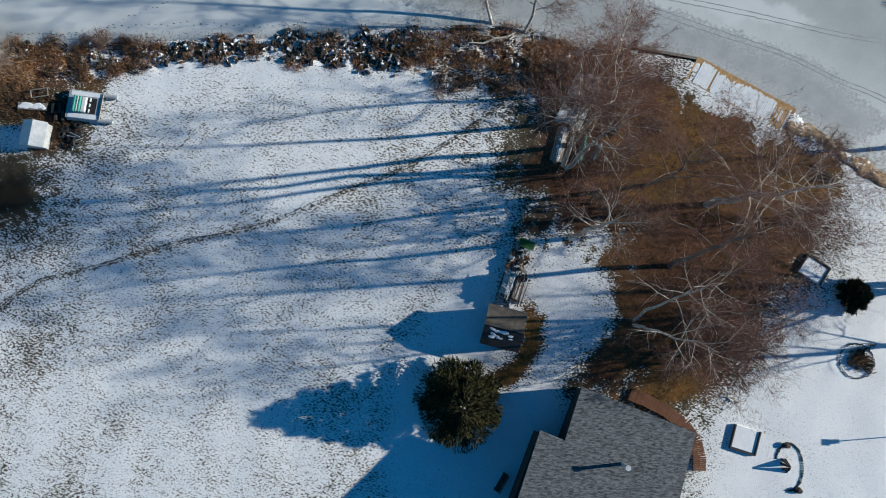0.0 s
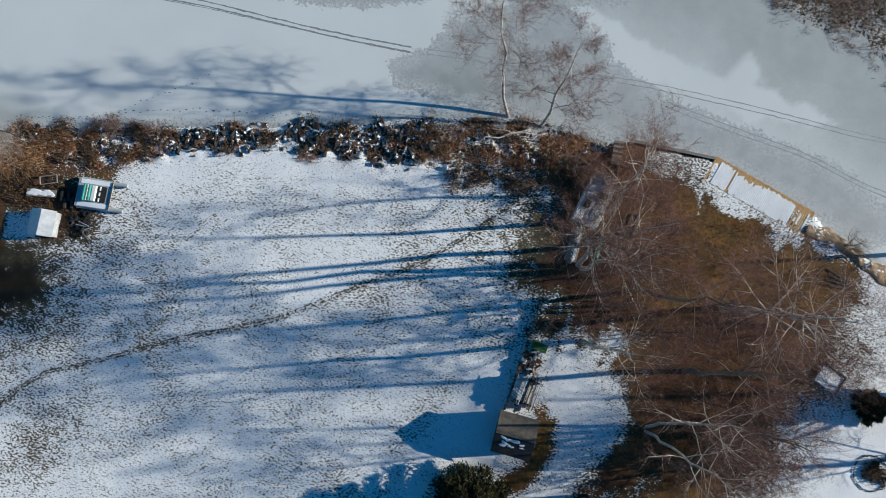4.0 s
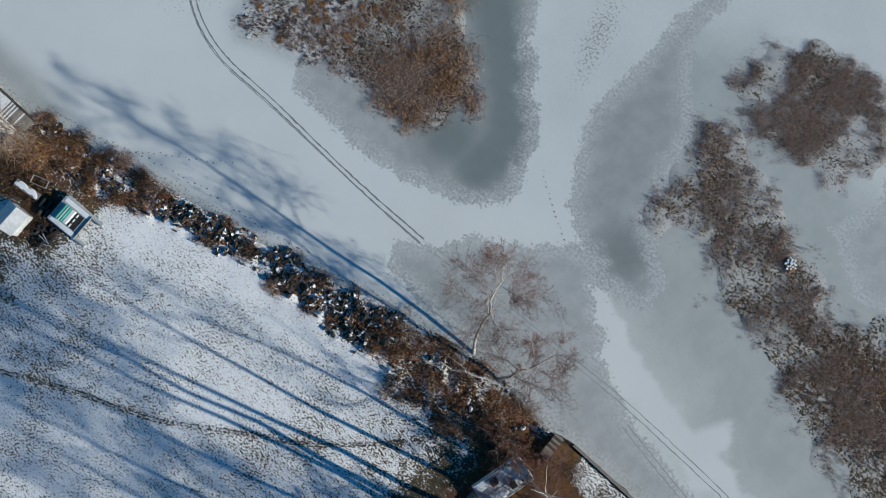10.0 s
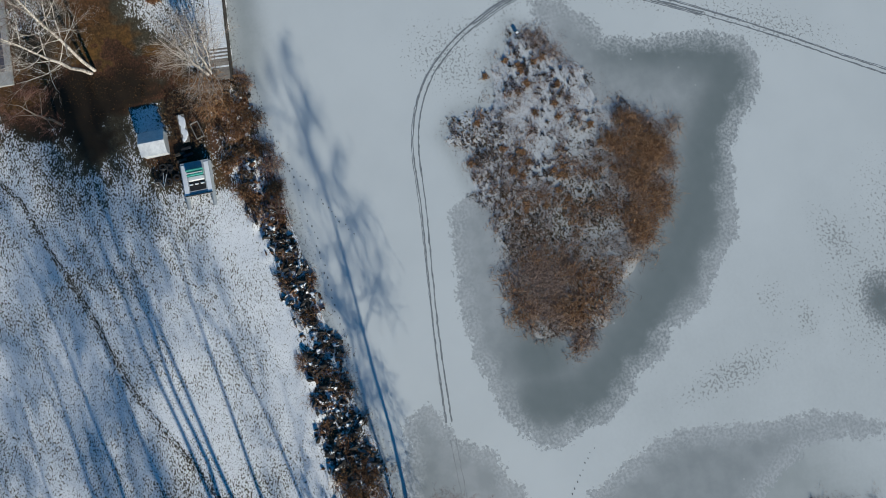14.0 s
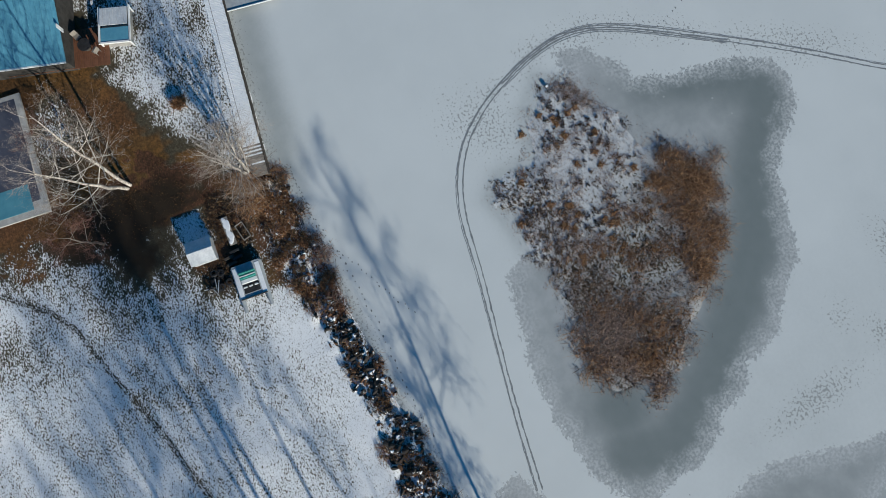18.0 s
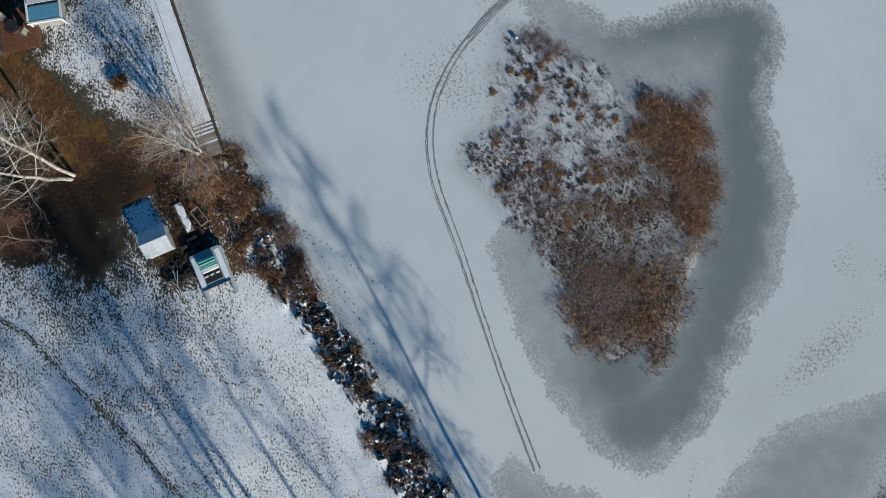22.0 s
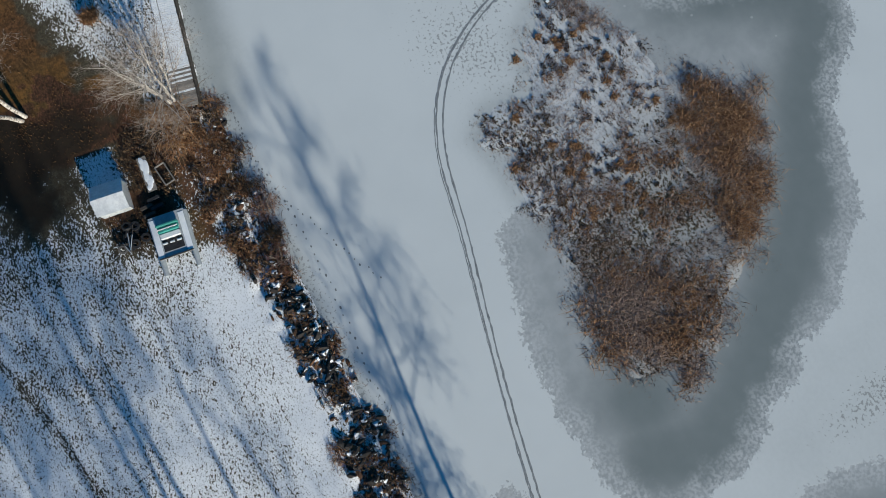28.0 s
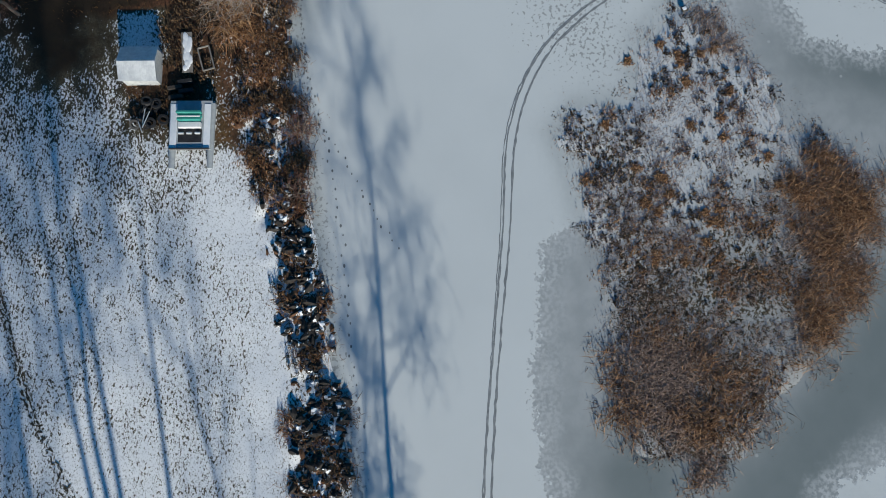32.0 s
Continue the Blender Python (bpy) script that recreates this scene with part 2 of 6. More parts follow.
def snowy_boulder():
    """Dark boulder with irregular snow patches clinging to it."""
    m = Nodes("snowy_boulder", 0.85, 0.0, 0.25)
    stone = m.mix(m.noise(5.0, 3.0), (0.012, 0.012, 0.014), (0.06, 0.052, 0.046))
    cling = m.ramp(m.op("ADD", m.noise(2.6, 3.0, 0.6), m.op("MULTIPLY", m.rand(), 0.10)), 0.62, 0.655)
    m.bump(m.noise(12.0, 3.0), 0.5, 0.02)
    return m.done(m.mix(cling, stone, (0.78, 0.80, 0.83)))


RUBBLE, BOULDER = snowy_rubble(), snowy_boulder()
STONE = plain("pale_stone", (0.30, 0.28, 0.25), (0.45, 0.42, 0.38), 3.0, 0.85, per=0.4)
SHINGLE = plain("grey_asphalt_shingle", (0.022, 0.028, 0.034), (0.175, 0.190, 0.205), 2.6, 0.9, fine=8.0, stretch=(1, 3.2, 1, 18.5))
SHINGLE_BROWN = plain("weathered_brown_roofing", (0.075, 0.065, 0.055), (0.13, 0.115, 0.10), 3.0, 0.9)
SIDING = plain("painted_siding", (0.26, 0.25, 0.24), (0.36, 0.35, 0.33), 2.0, 0.7)
DARKSIDING = plain("dark_stained_siding", (0.03, 0.028, 0.026), (0.065, 0.06, 0.055), 2.0, 0.8)
WHITE = plain("white_trim", (0.68, 0.69, 0.69), (0.80, 0.80, 0.79), 3.0, 0.5)
DECKWOOD = plain("red_brown_deck_board", (0.11, 0.045, 0.026), (0.20, 0.09, 0.052), 3.0, 0.75, per=0.5)
DOCKWOOD = plain("yellow_pine_board", (0.36, 0.20, 0.075), (0.55, 0.34, 0.15), 3.0, 0.75, per=0.5)
GREYWOOD = plain("weathered_grey_board", (0.16, 0.145, 0.13), (0.30, 0.27, 0.24), 4.0, 0.85, per=0.5)
DARKWOOD = plain("dark_wet_timber", (0.035, 0.03, 0.027), (0.085, 0.07, 0.058), 4.0, 0.8, per=0.4)
STEEL = plain("galvanised_sheet", (0.56, 0.58, 0.60), (0.72, 0.74, 0.75), 1.5, 0.45, 0.25, fine=6, bump=0.08)
BLUEROOF = plain("blue_metal_roof", (0.075, 0.25, 0.36), (0.11, 0.32, 0.43), 1.0, 0.45, 0.0, fine=5, bump=0.1)
TEAL = plain("teal_vinyl", (0.03, 0.23, 0.20), (0.06, 0.34, 0.29), 3.0, 0.5)
TEALCOVER = plain("teal_pool_cover", (0.06, 0.21, 0.28), (0.09, 0.27, 0.34), 1.0, 0.6)
GREEN = plain("green_cart_paint", (0.06, 0.16, 0.05), (0.11, 0.24, 0.08), 3.0, 0.6)
DECKGREY = plain("grey_boat_deck", (0.30, 0.33, 0.36), (0.42, 0.45, 0.47), 3.0, 0.7)
BLACK = plain("black_plastic_and_roof_shade", (0.015, 0.015, 0.017), (0.035, 0.035, 0.037), 3.0, 0.6)
RUST = plain("rusty_scrap", (0.13, 0.06, 0.035), (0.24, 0.13, 0.085), 5.0, 0.85, per=0.6)
CLAY = plain("tan_sandbag", (0.24, 0.17, 0.11), (0.36, 0.27, 0.18), 3.0, 0.9)
def snow_patched(name, a, b, at=0.56, scale=1.1):
    """A two-tone surface with sharp-edged patches of lying snow."""
    m = Nodes(name, 0.9, 0.0, 0.2)
    base = m.mix(m.ramp(m.noise(3.0, 5.0, 0.65), 0.32, 0.68), a, b)
    lie = m.ramp(m.op("ADD", m.op("MULTIPLY", m.noise(scale, 4.0, 0.6), 0.7), m.op("MULTIPLY", m.noise(6.0, 3.0), 0.3)), at, at + 0.03)
    m.bump(m.noise(8.0, 4.0), 0.5, 0.03)
    return m.done(m.mix(lie, base, (0.80, 0.815, 0.84)))


EARTH = snow_patched("tan_eroded_earth", (0.20, 0.13, 0.08), (0.36, 0.26, 0.17))
TRACK = plain("packed_track_ice", (0.16, 0.175, 0.185), (0.30, 0.315, 0.325), 3.0, 0.6)
TRACKFAINT = plain("faint_track_ice", (0.27, 0.285, 0.29), (0.36, 0.375, 0.38), 3.0, 0.6)
TRACKDARK = plain("dark_print_ice", (0.14, 0.15, 0.155), (0.22, 0.23, 0.235), 3.0, 0.6)
PATHGRASS = plain("trodden_grass", (0.035, 0.03, 0.022), (0.10, 0.08, 0.055), 5.0, 0.9)
POOLICE = plain("frozen_pool_water", (0.055, 0.060, 0.085), (0.085, 0.09, 0.115), 0.8, 0.3, fine=4, bump=0.05)
CONCRETE = plain("pale_concrete", (0.34, 0.33, 0.31), (0.47, 0.46, 0.44), 2.0, 0.85)


# ---- mesh helpers ----
def mesh_from(name, verts, faces, mat, smooth=False):
    me = bpy.data.meshes.new(name)
    me.from_pydata(verts if isinstance(verts, list) else verts.tolist(), [], faces if isinstance(faces, list) else faces.tolist())
    me.materials.append(mat)
    if smooth:
        me.polygons.foreach_set("use_smooth", [True] * len(me.polygons))
    me.update()
    return me


def thing(name, x, y, z, turn=0.0, label="", category="", group="", kind=""):
    ob = new(name)
    ob.empty_display_size = 0.3
    ob.matrix_basis = pose(x, y, z, 0, 0, turn)
    return tagged(ob, label, category, group, kind)


def child(name, me, parent, m=None, label=""):
    ob = new(name, me)
    ob.parent = parent
    if m is not None:
        ob.matrix_basis = m
    return tagged(ob, label)


def part(name, bm, mat, parent, label=""):
    me = bpy.data.meshes.new(name)
    bm.to_mesh(me)
    bm.free()
    me.materials.append(mat)
    return child(name, me, parent, None, label)


def boxes(items, bevel=0.0):
    """A bmesh of boxes, each (cx, cy, cz, sx, sy, sz[, turn about z])."""
    bm = bmesh.new()
    for cx, cy, cz, sx, sy, sz, *turn in items:
        m = pose(cx, cy, cz, 0, 0, turn[0] if turn else 0) @ Matrix.Diagonal((sx, sy, sz, 1))
        bmesh.ops.create_cube(bm, size=1, matrix=m)
    if bevel:
        bmesh.ops.bevel(bm, geom=bm.edges[:], offset=bevel, segments=1, affect="EDGES")
    return bm


def box(cx, cy, cz, sx, sy, sz, turn=0.0, bevel=0.01):
    return boxes([(cx, cy, cz, sx, sy, sz, turn)], bevel)


def rod(a, b, r, r2=None, sides=8):
    bm = bmesh.new()
    a, b = Vector(a), Vector(b)
    m = Matrix.Translation((a + b) / 2) @ (b - a).to_track_quat("Z", "Y").to_matrix().to_4x4()
    bmesh.ops.create_cone(bm, cap_ends=True, segments=sides, radius1=r, radius2=r if r2 is None else r2, depth=(b - a).length, matrix=m)
    return bm


def tubes(p0, p1, r0, r1, sides):
    """Vertices and faces of many tapered tubes at once."""
    p0, p1 = np.asarray(p0, float), np.asarray(p1, float)
    d = p1 - p0
    d /= np.linalg.norm(d, axis=1, keepdims=True) + 1e-9
    ref = np.where(np.abs(d[:, 2:]) < 0.9, [[0, 0, 1.0]], [[1.0, 0, 0]])
    u = np.cross(d, ref)
    u /= np.linalg.norm(u, axis=1, keepdims=True)
    v = np.cross(d, u)
    ang = np.arange(sides) * 2 * np.pi / sides
    ring = np.cos(ang)[None, :, None] * u[:, None] + np.sin(ang)[None, :, None] * v[:, None]
    a = p0[:, None] + ring * np.asarray(r0)[:, None, None]
    b = p1[:, None] + ring * np.asarray(r1)[:, None, None]
    verts = np.concatenate([a, b], 1).reshape(-1, 3)
    k = np.arange(sides)
    quad = np.stack([k, (k + 1) % sides, sides + (k + 1) % sides, sides + k], 1)
    faces = (quad[None] + (np.arange(len(p0)) * 2 * sides)[:, None, None]).reshape(-1, 4)
    return verts, faces


def inside(px, py, poly):
    """Signed distance to a closed outline, positive inside, for arrays of points."""
    poly = np.asarray(poly, float)
    a, b = poly, np.roll(poly, -1, 0)
    best, odd = np.full(px.shape, 1e9), np.zeros(px.shape, bool)
    for (ax, ay), (bx, by) in zip(a, b):
        ex, ey = bx - ax, by - ay
        t = np.clip(((px - ax) * ex + (py - ay) * ey) / (ex * ex + ey * ey + 1e-9), 0, 1)
        best = np.minimum(best, np.hypot(px - ax - t * ex, py - ay - t * ey))
        cross = ((ay > py) != (by > py)) & (px < (bx - ax) * (py - ay) / (by - ay + 1e-12) + ax)
        odd ^= cross
    return np.where(odd, best, -best)


def near_line(px, py, line):
    best = np.full(px.shape, 1e9)
    for (ax, ay), (bx, by) in zip(line[:-1], line[1:]):
        ex, ey = bx - ax, by - ay
        t = np.clip(((px - ax) * ex + (py - ay) * ey) / (ex * ex + ey * ey + 1e-9), 0, 1)
        best = np.minimum(best, np.hypot(px - ax - t * ex, py - ay - t * ey))
    return best


def soft_in(px, py, poly, width):
    return np.clip(0.5 + inside(px, py, poly) / width, 0, 1)


def smooth(x, lo, hi):
    t = np.clip((x - lo) / (hi - lo), 0, 1)
    return t * t * (3 - 2 * t)


def wobble(x, y, s, seed):
    """Cheap smooth variation in about -1..1."""
    r = np.random.RandomState(seed)
    out = np.zeros_like(x)
    for k in range(6):
        a, ph, f = r.uniform(0, 6.28), r.uniform(0, 6.28), s * r.uniform(0.6, 2.2)
        out += np.sin((x * np.cos(a) + y * np.sin(a)) * f + ph + 1.3 * np.sin((x * np.sin(a) - y * np.cos(a)) * f * 0.7))
    return out / 3.2


# ---- plan, in metres ----
SHORE = [(-400, 45), (-70, 19.6), (-53, 18.2), (-45, 17.3), (-38.2, 16.4), (-36.6, 17.1), (-32.5, 17.1), (-28, 17.8), (-23, 18.2), (-18.7, 18.4), (-14, 18.9), (-9.6, 19.4),
         (-5.9, 20.2), (-2, 20.6), (2, 20.9), (4.2, 20.9), (7, 20.2), (9, 19.4), (12.9, 19.5), (19.6, 18.7), (27.6, 14.7), (29, 13.4), (31.3, 11.7), (34.5, 10), (60, -3), (400, -120)]
LAWN_EDGE = [(-400, 40), (-70, 17.5), (-37, 14.0), (-33, 13.6), (-29.0, 14.0), (-25.8, 14.7), (-22.7, 15.1), (-20.4, 15.9), (-16.4, 16.6), (-12.2, 16.1), (-9.6, 15.8), (-7.7, 15.3), (-4.6, 16.0), (-2.2, 14.8), (0, 14.6), (3, 14.5), (7, 14.7), (9, 15.4), (400, 16)]
ISLAND = [(-36.6, 39.6), (-35.2, 42.3), (-31.9, 44.4), (-28.6, 46.3), (-26.2, 48.8), (-24.0, 50.8), (-18.8, 48.6), (-15.0, 46), (-12.8, 43.6), (-10.3, 42), (-7.6, 37.2), (-10.3, 34.9),
          (-13.7, 32.8), (-18.1, 33.4), (-24.0, 32.6), (-28.3, 31.6), (-30, 33), (-30.6, 36.3), (-34, 37)]
ISLAND_TAN = [(-26.4, 46.2), (-25.0, 50.2), (-20, 49), (-15.4, 46.2), (-14.2, 43.6), (-17.5, 44.6), (-21.5, 44.8)]
ISLAND_TIP = [(-16.5, 33.6), (-16.8, 38), (-13.6, 42.2), (-10.6, 41.6), (-8, 37.2), (-10.4, 35.2), (-13.7, 33)]
HALO = [(-37.8, 42.0), (-37.0, 44.5), (-35.0, 46.6), (-33.2, 47.1), (-32.3, 49.5), (-31.7, 52.8), (-31.2, 55.7), (-29.6, 58.6), (-27.8, 59.2), (-25.4, 58.6), (-23.2, 56.3), (-21.7, 55.0), (-19.1, 54.2), (-16.4, 53.4), (-13.7, 52.6),
        (-12.1, 50.6), (-10.1, 49.5), (-9.2, 48.3), (-8.1, 45.5), (-6.0, 43.7), (-5.4, 41.7), (-3.7, 40.3), (-2.7, 38.4), (-1.8, 34.5), (-2.2, 32.3), (-4.7, 30.6), (-7.4, 30.0), (-10.4, 29.4), (-13.8, 29.3), (-16.9, 29.8), (-19.7, 30.3), (-22.0, 30.6), (-23.2, 32.4), (-22, 38), (-30, 42)]
HALO_DEEP = [(-32.6, 48.6), (-31, 52.5), (-29.4, 56.5), (-26, 56.4), (-21, 52.6), (-16, 49.8), (-11, 45.4), (-6.4, 40.4), (-4.2, 37.0), (-5.5, 33.6)]
EAST_ICE = [(0.9, 38.4), (-0.2, 41.4), (-0.5, 44.6), (0.3, 47.3), (0.8, 51.2), (1.1, 54.1), (2.0, 57.2), (3.6, 59.5), (4.4, 58.5), (3.4, 55.4), (3.5, 52.8), (4.5, 51.2), (5.6, 48.9), (7.6, 47.0), (8, 43), (8.6, 38), (12.6, 34.0), (11.9, 30.9), (8.0, 31.6), (4.4, 33.4), (2.4, 35.2)]
EAST_CHANNEL = [(20.8, 45.8), (22.8, 49.7), (22.6, 56.7), (26, 58.5), (38, 52), (35, 43.0), (30, 42.6), (25.8, 41.6), (22.8, 44.0)]
EAST_ISLAND = [(6.6, 48.2), (9.5, 49.6), (13.2, 48.0), (17.8, 45.2), (21.3, 43.4), (24.6, 40.8), (27, 41.6), (31.4, 44), (38, 43), (52, 38), (50, 20), (35.2, 24.5), (30.4, 28.6), (24, 31.2), (21.2, 33.8), (15.6, 35), (12.9, 38.8), (7.9, 36.3), (6.5, 39.8), (7.7, 43.4)]
NORTH_REEDS = [(7.2, 51.8), (9.0, 58.2), (14, 60), (19, 59.5), (22.4, 58), (22.2, 52), (20.6, 48.6), (16, 47.8), (11.0, 48.8)]
SNOW_TONGUE = [(7.2, 31.7), (9.3, 30.4), (12.2, 28.6), (16.8, 26.9), (20.2, 25.2), (22.2, 27.9), (23.0, 25.6), (29.3, 22.4), (22.6, 22.6), (16, 24.4), (11.6, 26.8), (9.0, 29.4)]
NEAR_ICE = [(-7.7, 25.0), (-4.5, 26.6), (-2.6, 29.2), (-0.6, 29.6), (3.2, 32.0), (4.6, 33.0), (8, 32.4), (10, 29.4), (11, 26.6), (16, 23.6), (30, 19), (36, 14), (31, 11.6), (27.7, 14.6), (19.6, 18.6), (13, 19.5), (7, 20), (2, 21.2), (-3.6, 21.7), (-5, 22.6), (-6.9, 22.4)]
QUAY_ICE = [(-56, 18.4), (-56, 21.6), (-48, 20.6), (-41, 19.8), (-34, 18.3), (-30, 17.8), (-34, 17), (-38, 16.4), (-45, 17.2)]
YARD = [(6.4, 6.8), (7.2, 12), (9.5, 19), (12.5, 19.4), (18.5, 17.6), (21.6, 14.4), (26.4, 12.6), (29.6, 9.9), (29.2, 4.6), (25, -0.2), (24.4, -3.9), (20.5, -8.1), (17, -9.4), (13.9, -7.6), (11.4, -7.9), (13.4, -3), (13.5, 2.4), (9.2, 4.2)]
WEST_YARD = [(-38.0, 12.6), (-36.2, 9.8), (-36.9, 7.2), (-37.3, 3), (-38.4, -1.5), (-39.5, -8), (-60, -8), (-60, 4), (-50, 7.5), (-46.5, 7.4), (-44.4, 8.4), (-42.4, 9.8), (-40.0, 11.6)]
FOOTPATH = [(-60, -14), (-36.9, -7.1), (-34.2, -4.0), (-31.9, -2.4), (-26.8, -0.7), (-21.1, 1.1), (-14.1, 3.3), (-11.1, 4.6), (-7.2, 6.6), (-3.2, 8.6), (-0.2, 10.6), (3.8, 13.8)]
SLED_TRACK = [(35.5, 21.2), (32, 21.5), (22.8, 23.2), (13.6, 24.7), (3, 25.5), (-5.3, 26.1), (-12.5, 27.0), (-18.8, 28.0), (-23.4, 28.8), (-28.5, 29.4), (-32.6, 31.2), (-35.2, 33.9), (-36.7, 36.4), (-38.4, 40.4), (-39.0, 44.2), (-37.7, 47.9), (-35.0, 52.4), (-32.5, 56.4), (-29.1, 61.6), (-25.3, 66.9), (-10, 90)]
SIDE_TRACK = [(15, 23.3), (17.2, 22.5), (22.7, 20.8), (27.2, 19.6), (31.7, 17.4), (34.7, 16.6), (44, 11)]
LAWN_Z = 0.6


def shore_y(x):
    return np.interp(x, [p[0] for p in SHORE], [p[1] for p in SHORE])


def edge_y(x):
    return np.interp(x, [p[0] for p in LAWN_EDGE], [p[1] for p in LAWN_EDGE])


def walled(x):
    """Where the bank is held by a wall or a dock: 1, elsewhere 0."""
    return np.maximum(smooth(x, 11.2, 11.8) * (1 - smooth(x, 27.5, 29)), 1 - smooth(x, -39.0, -38.2))


def land_z(x, y):
    x, y = np.asarray(x, float), np.asarray(y, float)
    d = shore_y(x) - y
    wide = np.where(walled(x) > 0.5, 0.35, np.clip(shore_y(x) - edge_y(x), 1.2, 5.0))
    z = -0.9 + 0.9 * smooth(d, -2.5, 0.0) + LAWN_Z * smooth(d, 0.0, wide) + 0.012 * np.clip(d - 8, 0, 60)
    z = z - 0.012 * np.clip(d - 8, 0, 60) + 0.02 * wobble(x, y, 0.9, 3) * smooth(d, 1, 4)
    z = z + 0.15 * wobble(x, y, 2.4, 71) * smooth(d, 0.2, 1.0) * smooth(y - edge_y(x), -0.2, 0.8) * (1 - walled(x))
    for isle in (ISLAND, EAST_ISLAND, NORTH_REEDS):
        z = np.maximum(z, -0.12 + 0.2 * smooth(inside(x, y, isle) + 0.8 * wobble(x, y, 1.0, 51), -0.8, 2.2))
    far = np.hypot(x, y - 20)
    return np.where(far > 300, np.maximum(z, np.minimum((far - 300) * 0.02, 6.0) - 0.9), z)


def sheet_axis(lo, hi, step, reach):
    fine = np.arange(lo, hi + step / 2, step)
    out = step * 1.35 ** np.arange(1, 60)
    out = np.cumsum(out)
    out = out[out < reach]
    return np.concatenate([lo - out[::-1], fine, hi + out])


def sheet(name, xs, ys, zs, attrs, mat):
    gx, gy = np.meshgrid(xs, ys)
    nx, ny = len(xs), len(ys)
    me = bpy.data.meshes.new(name)
    verts = np.stack([gx, gy, zs], -1).reshape(-1, 3).astype(np.float32)
    i = (np.arange(ny - 1)[:, None] * nx + np.arange(nx - 1)[None]).ravel()
    quads = np.stack([i, i + 1, i + nx + 1, i + nx], 1).astype(np.int32)
    me.vertices.add(len(verts))
    me.vertices.foreach_set("co", verts.ravel())
    me.loops.add(quads.size)
    me.loops.foreach_set("vertex_index", quads.ravel())
    me.polygons.add(len(quads))
    me.polygons.foreach_set("loop_start", np.arange(0, quads.size, 4, dtype=np.int32))
    me.polygons.foreach_set("use_smooth", np.ones(len(quads), bool))
    me.update()
    for key, v in attrs.items():
        me.attributes.new(key, "FLOAT", "POINT").data.foreach_set("value", np.ascontiguousarray(v, np.float32).ravel())
    me.materials.append(mat)
    return new(name, me)


# ---- ground: one sheet, lawn, yards, banks, lake bed and islands ----
xs, ys = sheet_axis(-64, 44, 0.28, 1500), sheet_axis(-26, 66, 0.28, 1500)
BANK_LITTER = [(-35.2, 12.9), (-34.5, 15.1), (-28.6, 14.8), (-28.4, 13.2), (-29.6, 12.6), (-31.5, 13.0)]
GX, GY = np.meshgrid(xs, ys)
GZ = land_z(GX, GY)
jit = 1.2 * wobble(GX, GY, 0.8, 5) + 0.5 * wobble(GX, GY, 3.0, 6)
d_edge = edge_y(GX) - GY
yard = np.maximum(soft_in(GX + 1.3 * jit, GY + 1.3 * jit, YARD, 5.5), soft_in(GX + 1.4 * jit, GY - 1.4 * jit, WEST_YARD, 4.5))
bank = smooth(-d_edge + 0.5 * jit, -0.3, 0.8) * (1 - walled(GX)) * (GY < shore_y(GX) + 1.0)
isle = np.maximum.reduce([soft_in(GX, GY, p, 2.0) for p in (ISLAND, EAST_ISLAND, NORTH_REEDS)])
shade_side = smooth(GX, -6, 4) * (1 - smooth(GX, 8, 10)) * smooth(GY, 4, 9)
snowy = np.maximum(soft_in(GX + jit, GY + jit, [(7.2, 2.9), (11.9, 3.6), (13.6, -1), (11.5, -5.5), (8, -8.5), (6.4, -5), (7, -1.3)], 2.5), 0)
west_lit = smooth(-GX, 30, 34)
rock_bank = smooth(GX, -27, -24) * (1 - smooth(GX, -4, 1))
bare = np.clip(np.maximum(yard, (0.22 - 0.16 * rock_bank + 0.30 * wobble(GX, GY, 1.6, 15)) * bank) - 0.68 * snowy, 0, 1)
fringe = soft_in(GX + 0.25 * jit, GY + 0.25 * jit, [(6.3, -2.3), (7.9, -3.0), (7.8, -5.4), (6.4, -7.7), (5.0, -9.0), (3.5, -8.3), (5.9, -6.3), (6.3, -4.5)], 1.0)
bare = np.maximum(bare, 0.95 * fringe)
snowy0 = soft_in(GX, GY, [(7.2, 2.9), (11.9, 3.6), (13.6, -1), (11.5, -5.5), (8, -8.5), (6.4, -5), (7, -1.3)], 2.0)
fade = (0.14 + 0.50 * smooth(GY, -3, 5)) * np.exp(-np.maximum(-inside(GX + jit, GY - jit, WEST_YARD), 0) / 4.4) + 0.2 * np.exp(-np.maximum(-inside(GX + jit, GY + jit, YARD), 0) / 2.5)
speck = 0.275 + 0.03 * smooth(GX, -22, -8) + fade + 0.10 * shade_side + 0.06 * wobble(GX, GY, 0.35, 8) + 0.03 * smooth(-GX, 12, 30) + 0.03 * smooth(-GY, 4, 18)
speck -= 0.12 * smooth(d_edge, 3.0, 0.5) * smooth(-GX, 2, 8) + 0.25 * smooth(GX, 19, 24) * smooth(-GY, -3, 4) + 0.12 * smooth(d_edge, 14, 11) * smooth(GX, 14, 20)
shed_snow = soft_in(GX + 0.2 * jit, GY, [(-37.4, 7.6), (-37.2, 10.2), (-34.2, 10.5), (-34.2, 7.8)], 1.0)
worn = soft_in(GX + 0.4 * jit, GY + 0.4 * jit, [(-37, 7.6), (-37, 12.9), (-31.8, 12.9), (-31.2, 10.9), (-29.6, 10.0), (-30.0, 8.5), (-32.2, 8.0), (-34.5, 7.4)], 1.0)
bare = np.maximum(bare, 0.52 * worn) * (1 - 0.85 * shed_snow)
speck *= 1 - 0.75 * shed_snow
